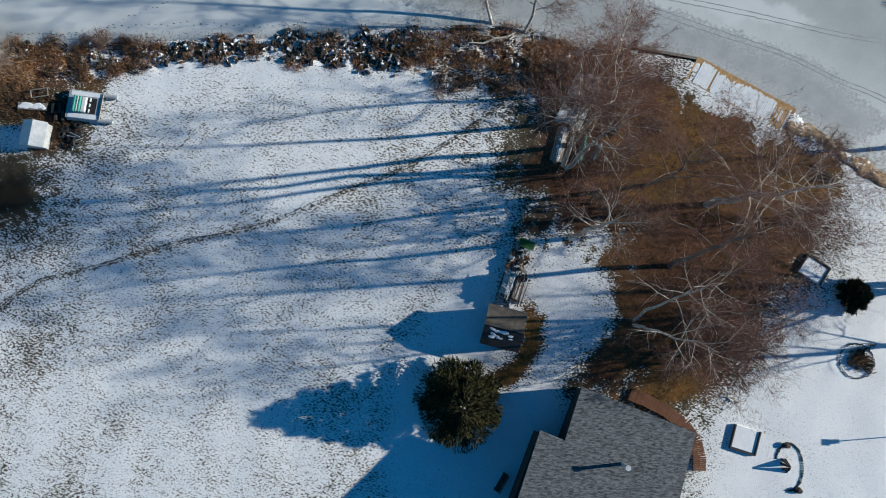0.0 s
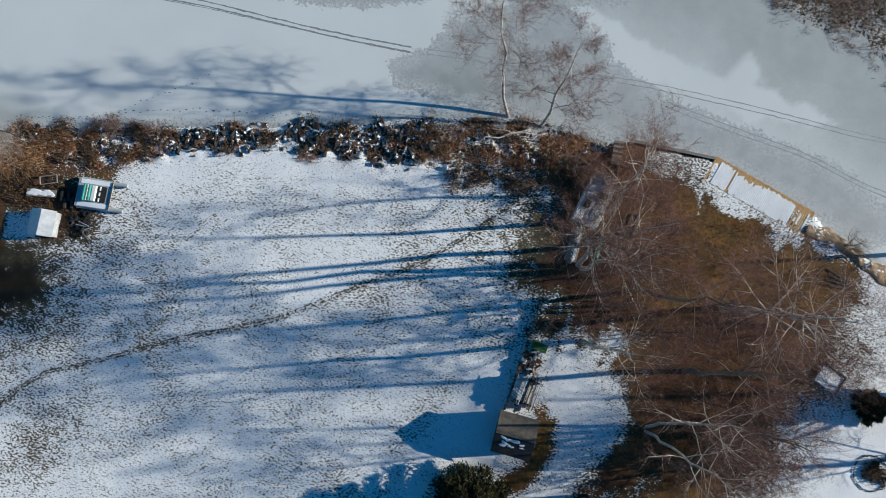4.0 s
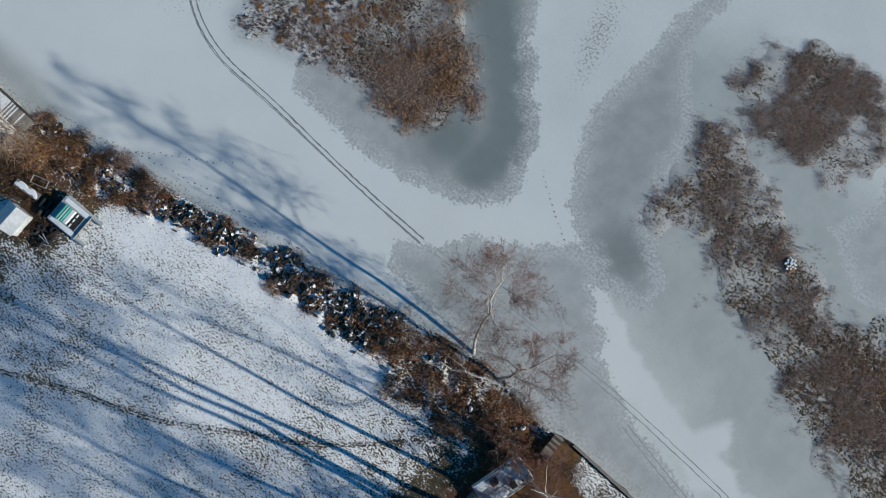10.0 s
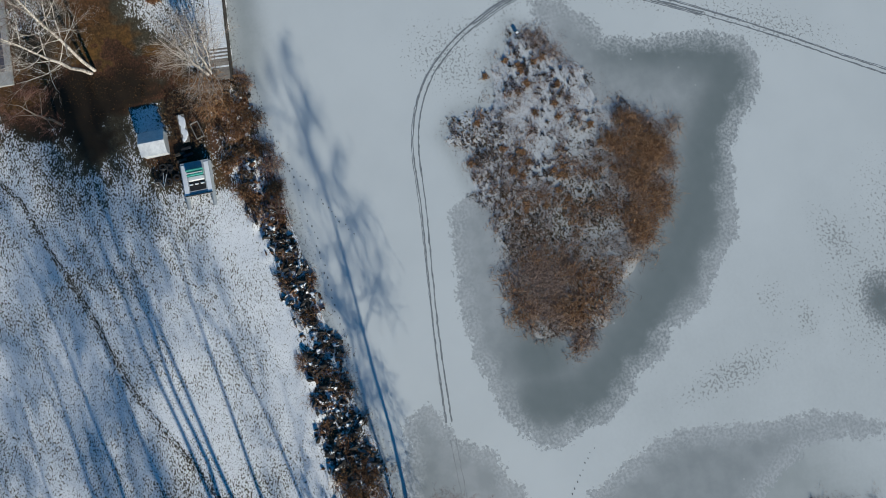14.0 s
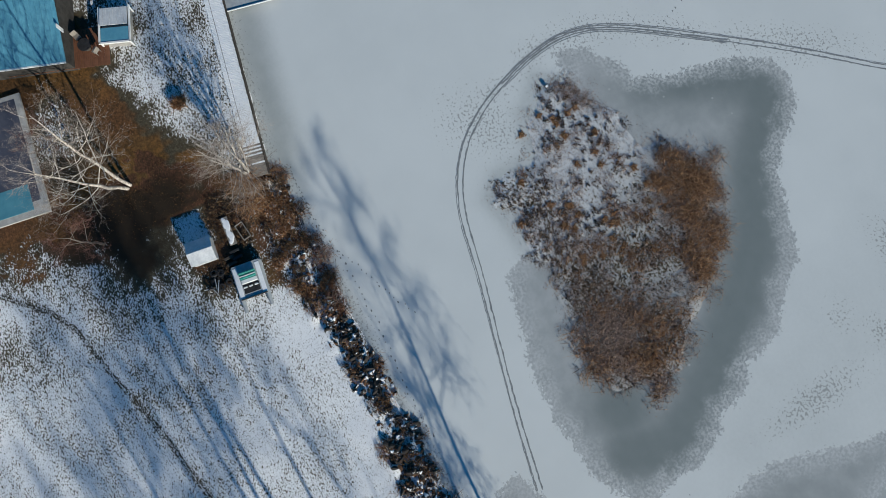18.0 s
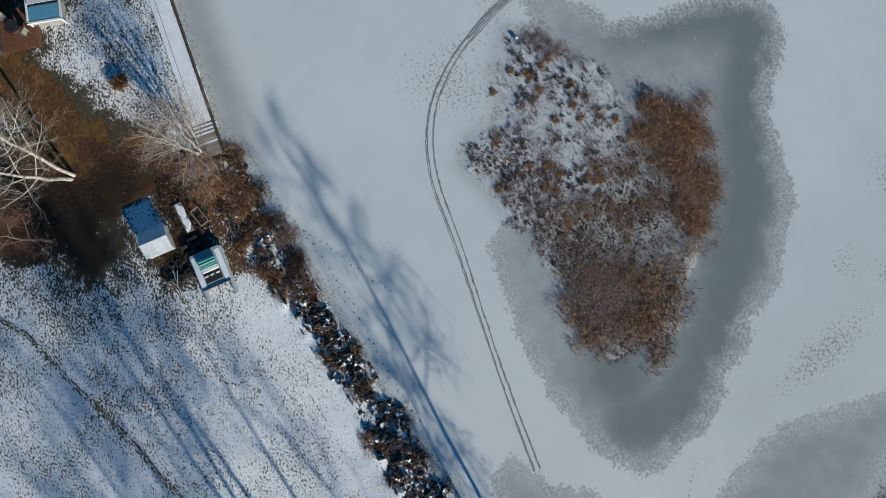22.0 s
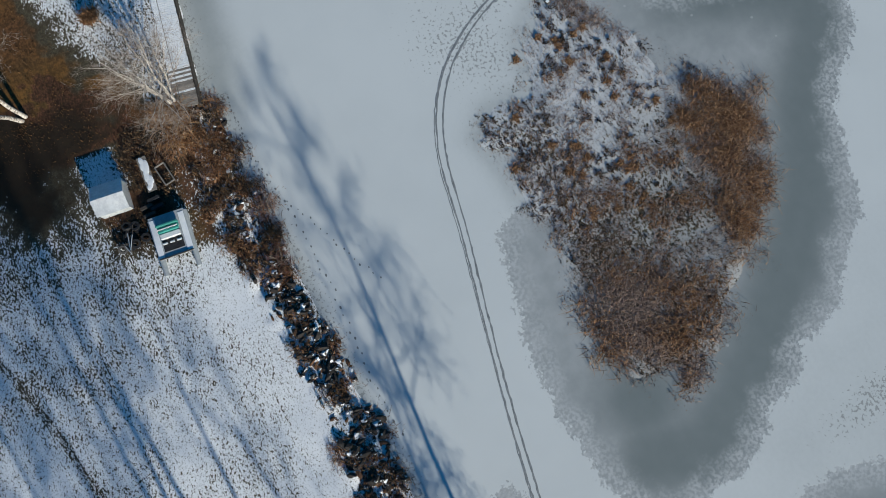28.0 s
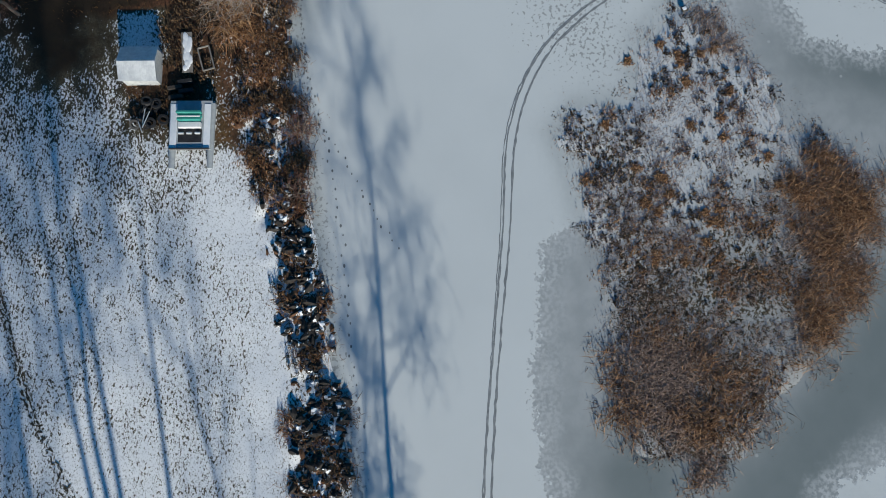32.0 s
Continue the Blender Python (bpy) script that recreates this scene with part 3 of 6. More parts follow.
speck += 0.15 * soft_in(GX + jit, GY + jit, [(-37.5, 0.0), (-32.8, -0.4), (-30.8, 7.9), (-35.5, 5.2)], 3.0)
bare = np.maximum(bare, 0.50 * soft_in(GX + 0.3 * jit, GY + 0.3 * jit, BANK_LITTER, 0.9))
bare = bare * (1 - 0.62 * soft_in(GX + 0.4 * jit, GY + 0.4 * jit, [(-51.5, 3.2), (-46.6, 4.6), (-43.4, 3.0), (-41.8, -0.6), (-46, -1.5), (-51, -0.5)], 1.5))
walk_snow = soft_in(GX + 0.4 * jit, GY + 0.4 * jit, [(-52.4, 9.6), (-50.6, 6.9), (-47.7, 8.9), (-44.5, 9.8), (-41.8, 11.6), (-39.4, 13.4), (-39.5, 15.8), (-57, 17.8), (-57, 10.5)], 1.8)
bare = bare * (1 - 0.7 * walk_snow)
speck = speck * (1 - walk_snow) + walk_snow * (0.40 + 0.08 * wobble(GX, GY, 0.8, 18))
pool_snow = soft_in(GX + 0.4 * jit, GY + 0.4 * jit, [(-51.0, -0.2), (-50.6, 3.0), (-48.2, 3.6), (-45.6, 2.4), (-44.4, 0.6), (-46.5, -0.4)], 1.6)
bare = bare * (1 - 0.8 * pool_snow)
speck = speck * (1 - pool_snow) + 0.46 * pool_snow
edge_snow = soft_in(GX + 0.5 * jit, GY + 0.5 * jit, [(14.2, 19.4), (18.8, 17.9), (19.6, 16.6), (26.6, 12.5), (26.2, 11.5), (21.6, 13.3), (18.2, 15.4), (15.6, 17.6)], 1.2)
bare = np.clip(bare - 0.85 * edge_snow, 0, 1)
speck -= 0.25 * soft_in(GX, GY, [(-3, -7), (3.4, -7), (4.4, 1.5), (1.5, 1.0)], 2.0)
speck -= 0.15 * snowy0 + 0.3 * smooth(-GY, 7.5, 9.5) * smooth(GX, -5, -2) * (1 - smooth(GX, 8, 10))
brown = smooth(GX + 0.55 * (GY - 40), -31, -13) * (GX < 4) + 0.8 * (GX >= 4)
rim = smooth(np.maximum.reduce([inside(GX, GY, p) for p in (ISLAND, EAST_ISLAND, NORTH_REEDS)]) + 0.8 * jit, -0.3, 3.0)
speck = np.where(isle > 0.3, 0.18 + 0.08 * wobble(GX, GY, 0.5, 14) + 0.10 * brown, speck)
bare = np.where(isle > 0.3, np.clip(rim * (0.01 + 0.22 * brown + 0.19 * smooth(37 + 0.12 * (GX + 24) - GY, -2.0, 2.0) + 0.10 * wobble(GX, GY, 0.45, 17)), 0, 1), bare)
litter = np.clip(0.5 + 0.5 * wobble(GX, GY, 0.28, 12) + 0.5 * smooth(GX, 14, 10) * (GX > 0) - 0.35 * smooth(GX, 14, 18) * smooth(GY, 4, 8) + bank + isle + worn + 0.12 * west_lit, 0, 1)
# near-black ground along the west yard's edge, carried as litter above 1
dark_patch = soft_in(GX + jit, GY + jit, [(-37.4, -2.7), (-41.1, 2.1), (-41.7, 7.7), (-39.0, 11.2), (-37.0, 8.7), (-35.5, 5.6), (-34.5, 2.8)], 2.5)
litter = np.where(dark_patch > 0.05, np.maximum(litter, 1.0 + 0.85 * dark_patch), litter) * (1 - 0.5 * shed_snow)
litter = litter * (1 - fringe)
path = 0.12 * np.exp(-(near_line(GX, GY, FOOTPATH) / 0.3) ** 2)
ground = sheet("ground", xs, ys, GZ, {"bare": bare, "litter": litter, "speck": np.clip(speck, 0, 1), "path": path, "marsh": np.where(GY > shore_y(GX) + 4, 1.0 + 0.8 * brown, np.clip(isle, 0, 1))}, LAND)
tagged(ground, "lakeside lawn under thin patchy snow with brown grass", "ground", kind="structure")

# ---- lake: one sheet of ice ----
ixs, iys = sheet_axis(-64, 44, 0.32, 1400), sheet_axis(9, 74, 0.32, 1400)
IX, IY = np.meshgrid(ixs, iys)
ij = 0.7 * wobble(IX, IY, 1.0, 21) + 0.25 * wobble(IX, IY, 4.0, 22)
clear = np.maximum.reduce([soft_in(IX, IY, HALO, 5.0), soft_in(IX, IY, EAST_ICE, 5.0), soft_in(IX, IY, NEAR_ICE, 5.0), 0.9 * soft_in(IX, IY, EAST_CHANNEL, 5.0)])
clear = np.minimum(clear, 1 - soft_in(IX + 0.5 * ij, IY + 0.5 * ij, SNOW_TONGUE, 3.0))
for cx, cy, rx, ry in ((-5.9, 62.4, 2.4, 1.7), (-11.3, 66.9, 2.6, 1.9)):
    clear = np.maximum(clear, np.clip(0.95 - 0.45 * np.hypot((IX - cx) / rx, (IY - cy) / ry), 0, 1))
deep = 0.74 * np.exp(-(near_line(IX, IY, HALO_DEEP) / 2.8) ** 2) + 0.22 * soft_in(IX, IY, HALO, 6.0)
deep = np.maximum(deep, 0.75 * np.exp(-((IX + 9.0) ** 2 + (IY - 34.6) ** 2) / 9) + 0.2)
deep = np.maximum(deep, 0.75 * soft_in(IX, IY, [(-35.0, 46.0), (-31, 57.5), (-26, 58), (-24.5, 55), (-28, 50.8), (-31.0, 47.0)], 5.0))
deep = np.where(IX > 0, 0.0, deep)
deep = np.maximum(deep, 0.8 * np.exp(-((IX - 8) ** 2 + (IY - 34.5) ** 2) / 14))
deep = np.maximum(deep, 0.5 * np.exp(-((IX + 1.5) ** 2 / 40 + (IY - 22.8) ** 2 / 8)))
deep = np.maximum(deep, 0.40 * soft_in(IX, IY, EAST_ICE, 5.0))
deep = np.where(IY > 60.5, np.where(IX > -13.5, 0.85, deep), deep)
east_edge = np.interp(IY, [28, 31, 33.4, 35.2, 38.4, 41.4, 44.6, 51, 57, 60], [12, 8, 4.4, 2.4, 0.9, -0.2, -0.5, 0.8, 2, 3.6])
soft = np.maximum.reduce([0.95 * np.exp(-np.maximum(np.abs(inside(IX, IY, EAST_ISLAND)) - 1.5, 0) / 9.0) * smooth(IX - east_edge, 0.0, 1.6), 0.9 * soft_in(IX, IY, QUAY_ICE, 3.5), 0.5 * np.exp(-np.maximum(-inside(IX, IY, ISLAND), 0) / 1.5)])
soft *= 1 - 0.95 * soft_in(IX + 0.6 * ij, IY + 0.6 * ij, SNOW_TONGUE, 1.0)
soft = np.maximum(soft, 0.6 * np.exp(-np.maximum(IY - shore_y(IX) - 0.3, 0) / 1.1))
soft = np.maximum(soft, 0.36 * smooth(IX + 0.3 * (IY - 45), -24, -2) * smooth(IY, 31, 40))
salt = np.zeros_like(IX)
for cx, cy, rx, ry, turn, k in ((-3.5, 49.1, 3.6, 1.0, 99, 0.52), (-5.9, 62.4, 4.2, 3.2, 0, 0.42), (-11.3, 66.9, 4.4, 3.2, 0, 0.42), (-6.2, 56, 1.2, 0.8, 0, 0.42), (-8.6, 53.8, 1.2, 0.9, 0, 0.35), (-1.8, 66, 3.0, 1.0, 0, 0.4), (-34.5, 34, 3.2, 2.2, 40, 0.4), (-38, 44, 3.6, 1.0, 80, 0.35), (-30.5, 61, 5.0, 1.2, 60, 0.38), (-11.5, 60.5, 2.2, 1.2, 20, 0.5)):
    c, s = math.cos(radians(turn)), math.sin(radians(turn))
    ux, uy = ((IX - cx) * c + (IY - cy) * s) / rx, (-(IX - cx) * s + (IY - cy) * c) / ry
    salt = np.maximum(salt, k * np.exp(-0.7 * (ux ** 2 + uy ** 2)))
salt = np.maximum(salt, 0.42 * np.exp(-(np.maximum(IY - shore_y(IX), 0) / 0.9) ** 2) * (IX < 12))
salt = np.maximum(salt, (0.32 + 0.14 * wobble(IX, IY, 0.7, 23)) * np.exp(-(near_line(IX, IY, SLED_TRACK[11:19]) / 1.3) ** 2))
ice = sheet("lake_ice", ixs, iys, np.zeros_like(IX), {"clear": clear, "deep": np.clip(deep, 0, 1), "soft": np.clip(soft, 0, 1), "salt": salt}, ICE)
tagged(ice, "frozen lake with grey clear ice and wind-packed snow", "ice", kind="structure")

# ---- trees ----
def grow(seed, base, lean, height, spread, limbs, levels, r0, up=0.55, bare_to=0.3, twigginess=1.0, bend=1.2, fine_from=1, fine_r=0.0048):
    """Segments of a bare tree: trunk, a list for each limb, twigs and pointed twig ends, each segment (p0, p1, r0, r1)."""
    rnd = random.Random(seed)
    gauss, uni = rnd.gauss, rnd.uniform
    trunk, limb_list, twig, ends = [], [], [], []
    steps = 9
    pts = [tuple(base)]
    wx = wy = 0.0
    for k in range(steps):
        f = (k + 1) / steps
        wx += gauss(0, 0.012) * height
        wy += gauss(0, 0.012) * height
        pts.append((base[0] + lean[0] * f ** bend + wx, base[1] + lean[1] * f ** bend + wy, base[2] + height * f))
    rad = lambda f: r0 * (1 - f) ** 0.8 + 0.015
    for k in range(steps):
        trunk.append((pts[k], pts[k + 1], rad(k / steps), rad((k + 1) / steps)))

    def branch(px, py, pz, dx, dy, dz, length, r, level, out):
        n = 1 if level == levels and level > 1 else (5, 4, 3, 2)[level]
        jig = 0.13 + 0.06 * level
        step = length / n
        many = (1.5 if level == 0 else 1.7) * twigginess
        for k in range(n):
            dx += gauss(0, jig)
            dy += gauss(0, jig)
            dz += gauss(0, jig) + 0.10 * up
            m = 1 / math.sqrt(dx * dx + dy * dy + dz * dz)
            dx, dy, dz = dx * m, dy * m, dz * m
            qx, qy, qz = px + dx * step, py + dy * step, max(pz + dz * step, 0.05)
            ra, rb = r * (1 - 0.75 * k / n), r * (1 - 0.75 * (k + 1) / n)
            (out if level < fine_from else ends if n == 1 else twig).append(((px, py, pz), (qx, qy, qz), ra, rb))
            px, py, pz = qx, qy, qz
            if level < levels and (k > 0 or level > 0):
                count = int(many + uni(0, 1)) + (1 if level == 0 else 0)
                for _ in range(count):
                    ax, ay, az = gauss(0, 1), gauss(0, 1), gauss(0, 1)
                    dot = ax * dx + ay * dy + az * dz
                    ax, ay, az = ax - dot * dx, ay - dot * dy, az - dot * dz
                    m = uni(0.5, 0.9) / (math.sqrt(ax * ax + ay * ay + az * az) + 1e-9)
                    c = uni(0.5, 0.9)
                    sx, sy, sz = dx * c + ax * m, dy * c + ay * m, dz * c + az * m
                    m = 1 / math.sqrt(sx * sx + sy * sy + sz * sz)
                    branch(px, py, pz, sx * m, sy * m, sz * m, length * uni(0.32, 0.58), max(rb * 0.5, fine_r), level + 1, out)

    for k in range(limbs):
        f = min(bare_to + (1 - bare_to) * (k + uni(0, 0.8)) / limbs, 0.97)
        g = min(int(f * steps), steps - 1)
        w = f * steps - g
        p = [pts[g][i] + (pts[g + 1][i] - pts[g][i]) * w for i in range(3)]
        a = k * 2.4 + uni(-0.5, 0.5)
        rise = up * (0.6 + 0.9 * f) + uni(-0.15, 0.15)
        m = 1 / math.sqrt(1 + rise * rise)
        out = []
        branch(*p, math.cos(a) * m, math.sin(a) * m, rise * m, spread * (1.15 - 0.95 * (f - bare_to)) * uni(0.75, 1.15), rad(f) * 0.38 + 0.01, 0, out)
        limb_list.append(out)
    return trunk, limb_list, twig, ends


def segments_mesh(name, segs, sides, mat):
    p0, p1 = [s[0] for s in segs], [s[1] for s in segs]
    v, f = tubes(p0, p1, [s[2] for s in segs], [s[3] for s in segs], sides)
    return mesh_from(name, v, f, mat, True)


def points_mesh(segs, mat):
    """Twig ends as slender three-sided points."""
    p0, p1 = [s[0] for s in segs], [s[1] for s in segs]
    v, _ = tubes(p0, p1, [s[2] for s in segs], [s[2] for s in segs], 3)
    v = v.reshape(-1, 6, 3)
    v[:, 3] = v[:, 3:].mean(1)
    v = v[:, :4].reshape(-1, 3)
    f = (np.array([[0, 1, 3], [1, 2, 3], [2, 0, 3]])[None] + (np.arange(len(segs)) * 4)[:, None, None]).reshape(-1, 3)
    return mesh_from("outer_crown", v, f, mat)


def tree(seed, x, y, height, spread, limbs, lean=(0, 0), r0=0.16, bark=BIRCH, twigs=TWIG, levels=3, label="bare leafless tree", stems=1, up=0.55, bare_to=0.3, twigginess=1.0, z=None, bend=1.2, fine_from=1, fine_r=0.0048):
    rng = np.random.RandomState(seed)
    z = float(land_z(x, y)) if z is None else z
    top = thing("tree", x, y, z - 0.05, 0, label, "tree", "bare lakeside trees")
    all_twig, all_ends = [], []
    for s in range(stems):
        a = s * 2 * math.pi / stems + seed
        off = (0.0, 0.0) if stems == 1 else (0.18 * math.cos(a), 0.18 * math.sin(a))
        ln = lean if stems == 1 else (lean[0] + spread * 0.45 * math.cos(a), lean[1] + spread * 0.45 * math.sin(a))
        k = 1.0 if s == 0 else rng.uniform(0.75, 0.95)
        tr, lb, tw, en = grow(seed * 31 + s, (*off, 0), ln, height * k, spread, limbs, levels, r0, up, bare_to, twigginess, bend, fine_from, fine_r)
        child("trunk", segments_mesh("trunk", tr, 9, bark), top)
        for out in lb:
            child("limb", segments_mesh("limb", out, 4, bark), top)
        all_twig += tw
        all_ends += en
    if all_twig:
        crown = child("crown", segments_mesh("crown", all_twig, 3, twigs), top)
        if all_ends:
            child("outer_crown", points_mesh(all_ends, twigs), crown)
    return top


tree(11, 2.6, 21.0, 14.2, 3.2, 20, (-1.9, 5.2), 0.12, PALEBARK, TWIG, label="tall bare birch leaning out over the frozen lake", bare_to=0.36, bend=0.7, up=0.2, twigginess=1.3, fine_r=0.0062)
tree(12, 5.3, 20.4, 9.0, 3.0, 15, (1.6, 3.4), 0.12, BIRCH, TWIG, label="smaller bare birch leaning out from the bank", bare_to=0.25, up=0.3, twigginess=1.25, fine_r=0.007)
tree(13, 20.4, 6.5, 12.5, 4.8, 30, (3.0, -0.2), 0.27, PALEBARK, TWIG, label="large bare tree with wide pale limbs on brown grass", fine_from=2, bare_to=0.4, up=0.3, twigginess=1.3, fine_r=0.0065)
tree(14, 14.8, -3.2, 15.5, 4.0, 13, (1.7, 0.2), 0.11, BIRCH, TWIG, label="twin-stemmed white birch between house and yard", fine_from=2, stems=2, bare_to=0.45, twigginess=1.1)
tree(15, 9.0, 9.0, 18.2, 3.8, 16, (-0.6, -0.6), 0.2, BIRCH, TWIG, label="white birch beside stored boats", fine_from=2, stems=2, bare_to=0.5, twigginess=1.2, fine_r=0.0055)
tree(16, 9.3, 10.8, 18.4, 3.6, 17, (-0.4, -0.8), 0.2, BIRCH, TWIG, label="white birch standing over an upturned rowboat", bare_to=0.52, twigginess=1.35, fine_r=0.0055)
tree(17, 13.6, 7.4, 17.5, 3.8, 15, (0.6, -0.8), 0.18, BARK, TWIG, label="slim bare tree in the brown yard", bare_to=0.5, twigginess=1.4, fine_r=0.0055)
tree(18, 11.6, 15.4, 12.0, 3.0, 13, (-0.4, 0.5), 0.15, PALEBARK, TWIG, label="slender bare tree behind the seawall", twigginess=1.1, fine_r=0.006)
tree(33, 9.9, 12.7, 17.0, 3.0, 12, (-0.6, 0.0), 0.17, BIRCH, TWIG, label="slender white birch beside an old pontoon boat", twigginess=1.2, bare_to=0.55, fine_r=0.0055)
tree(19, 20.5, -5.4, 6.5, 3.4, 12, (0.5, 0.3), 0.09, BARK, TWIG, label="brown bushy sapling beside the house", stems=3, bare_to=0.12, twigginess=1.0, fine_r=0.008)
tree(20, 17.5, 1.4, 18.0, 4.2, 15, (0.4, 0.4), 0.2, BARK, TWIG, label="bare brown tree over leaf litter", bare_to=0.45, twigginess=1.3, fine_r=0.0045)
tree(27, 9.6, 3.2, 15.5, 3.2, 11, (0.2, -0.4), 0.17, BIRCH, TWIG, label="white birch by the wooden fence", fine_from=2, bare_to=0.5, twigginess=1.3)
tree(28, 21.0, -2.4, 13.0, 3.6, 13, (0.2, 0.2), 0.14, BARK, TWIG, label="bare brown tree at the edge of the snowy yard", bare_to=0.35, twigginess=1.2, fine_r=0.005)
tree(21, 37.8, 1.0, 12.0, 5.6, 22, (0, 0), 0.26, BARK, TWIG, stems=3, label="bare tree beyond the snowy yard", bare_to=0.1, up=0.9, twigginess=0.8)
tree(22, 39.5, -3.2, 10.0, 4.2, 15, (0, 0), 0.22, BARK, TWIG, label="bare tree beyond the snowy yard", bare_to=0.1, up=0.9, twigginess=0.8)
tree(29, 37.5, 12.5, 8.0, 4.0, 10, (0, 0), 0.2, BARK, TWIG, label="bare tree on the shore beyond the dock", bare_to=0.3, twigginess=0.8)
tree(65, -41.1, 5.5, 11.5, 4.2, 16, (-1.5, -1.5), 0.135, BIRCH, TWIG_PALE, label="twin-stemmed white birch on brown grass", stems=2, fine_from=2, bare_to=0.3, twigginess=0.75)
tree(24, -38.3, 14.7, 6.0, 3.0, 9, (-1.6, -0.6), 0.05, PALEBARK, TWIG_PALE, label="many-stemmed pale shrub by the seawall", stems=9, bare_to=0.2, levels=2, twigginess=1.0, fine_r=0.006)
tree(25, -46.0, 2.5, 7.0, 2.6, 9, (0.6, 0.5), 0.13, BARK, TWIG, label="bare brown tree behind the pool", bare_to=0.25)
tree(26, -37.5, 2.0, 6.5, 2.4, 8, (0.4, 0.0), 0.1, BARK, TWIG, label="bare brown tree near the metal shed", bare_to=0.3)
tree(30, 30.6, 12.4, 1.7, 1.2, 8, (0, 0), 0.03, BARK, TWIG_PALE, label="low frosted shrub on the east shore", stems=4, bare_to=0.1, levels=2, twigginess=0.9)
tree(31, -26.0, 17.4, 1.3, 0.9, 7, (0, 0), 0.025, BARK, TWIG, label="low brown shrub at the ice edge", stems=4, bare_to=0.1, levels=2, twigginess=0.9)
tree(32, -29.5, 17.6, 1.2, 0.9, 7, (0, 0), 0.025, BARK, TWIG, label="low brown shrub at the ice edge", stems=4, bare_to=0.1, levels=2, twigginess=0.9)


for k, (x, y, h) in enumerate(((10.6, 15.8, 4.5), (12.6, 9.6, 5.0), (11.2, 6.2, 5.5), (15.4, 4.4, 4.5), (23.4, -4.4, 4.5), (12.2, 17.6, 3.0), (26.6, 5.6, 4.0), (8.2, 16.6, 5.0), (13.4, 14.2, 5.0), (11.6, 8.6, 5.5), (13.4, 5.8, 6.0), (18.6, -3.4, 5.0), (16.8, -5.6, 4.5))):
    tree(60 + k, x, y, h, 1.8, 7, (0.2, 0.1), 0.05, BARK, TWIG, label="brown twiggy sapling on leaf litter", stems=3, bare_to=0.15, levels=2, twigginess=1.4, fine_r=0.009)

# ---- reeds, sedge and tussocks: uncountable stalks ----
def scatter(rng, poly, count, keep=None, spread=None):
    poly_a = np.array(poly)
    lo, hi = poly_a.min(0) - 0.6, poly_a.max(0) + 0.6
    out = np.zeros((0, 2))
    while len(out) < count:
        p = rng.uniform(lo, hi, (count * 2, 2))
        wx, wy = 0.9 * wobble(p[:, 0], p[:, 1], 1.1, 91), 0.9 * wobble(p[:, 0], p[:, 1], 1.1, 92)
        ok = smooth(inside(p[:, 0] + wx, p[:, 1] + wy, poly), -0.7, 1.6 if spread is None else spread) > rng.uniform(0, 1, len(p))
        if keep is not None:
            ok &= keep(p[:, 0], p[:, 1]) > rng.uniform(0, 1, len(p))
        out = np.concatenate([out, p[ok]])
    return out[:count]


def blades(name, rng, at, z, per, length, width, lean, mat, label, category, flat=0.6, radius=0.12):
    """Curved two-piece blades in clumps at the given places, one mesh of loose stalks."""
    n = len(at) * per
    base = np.repeat(at, per, 0) + rng.normal(0, radius, (n, 2))
    zz = np.repeat(z, per)
    ang = rng.uniform(0, 2 * np.pi, n)
    ln = length * rng.uniform(0.5, 1.3, n)
    out = lean * rng.uniform(0.2, 1.3, n)
    d = np.stack([np.cos(ang), np.sin(ang)], 1)
    w = np.stack([-d[:, 1], d[:, 0]], 1) * (width * rng.uniform(0.6, 1.4, n))[:, None]
    mid = base + d * (ln * out * 0.35)[:, None]
    tip = base + d * (ln * out)[:, None]
    v = np.empty((n, 5, 3))
    v[:, 0, :2], v[:, 1, :2] = base - w, base + w
    v[:, 2, :2], v[:, 3, :2] = mid + w * 0.8, mid - w * 0.8
    v[:, 4, :2] = tip
    v[:, :2, 2] = zz[:, None] - 0.02
    v[:, 2:4, 2] = (zz + ln * 0.55)[:, None]
    v[:, 4, 2] = zz + ln * np.clip(1 - flat * out, 0.12, 1)
    i = np.arange(n)[:, None] * 5
    quads = (i + np.array([[0, 1, 2, 3]])).tolist()
    tris = (i + np.array([[3, 2, 4]])).tolist()
    return tagged(new(name, mesh_from(name, v.reshape(-1, 3), quads + tris, mat)), label, category, kind="stuff")


def stone_mesh(seed, mat, cap=False):
    r = np.random.RandomState(seed)
    bm = bmesh.new()
    bmesh.ops.create_icosphere(bm, subdivisions=1, radius=0.5)
    for v in bm.verts:
        v.co *= r.uniform(0.6, 1.3)
        v.co.z *= 0.6
    me = bpy.data.meshes.new("stone")
    bm.to_mesh(me)
    bm.free()
    me.materials.append(mat)
    return me


snow_dark = stone_mesh(88, TUSSOCK)
rng = np.random.RandomState(40)
def zone(poly):
    return lambda x, y: smooth(inside(x, y, poly), -1.0, 0.8)
def browner(x, y):
    return smooth(x + 0.55 * (y - 40), -31, -13)


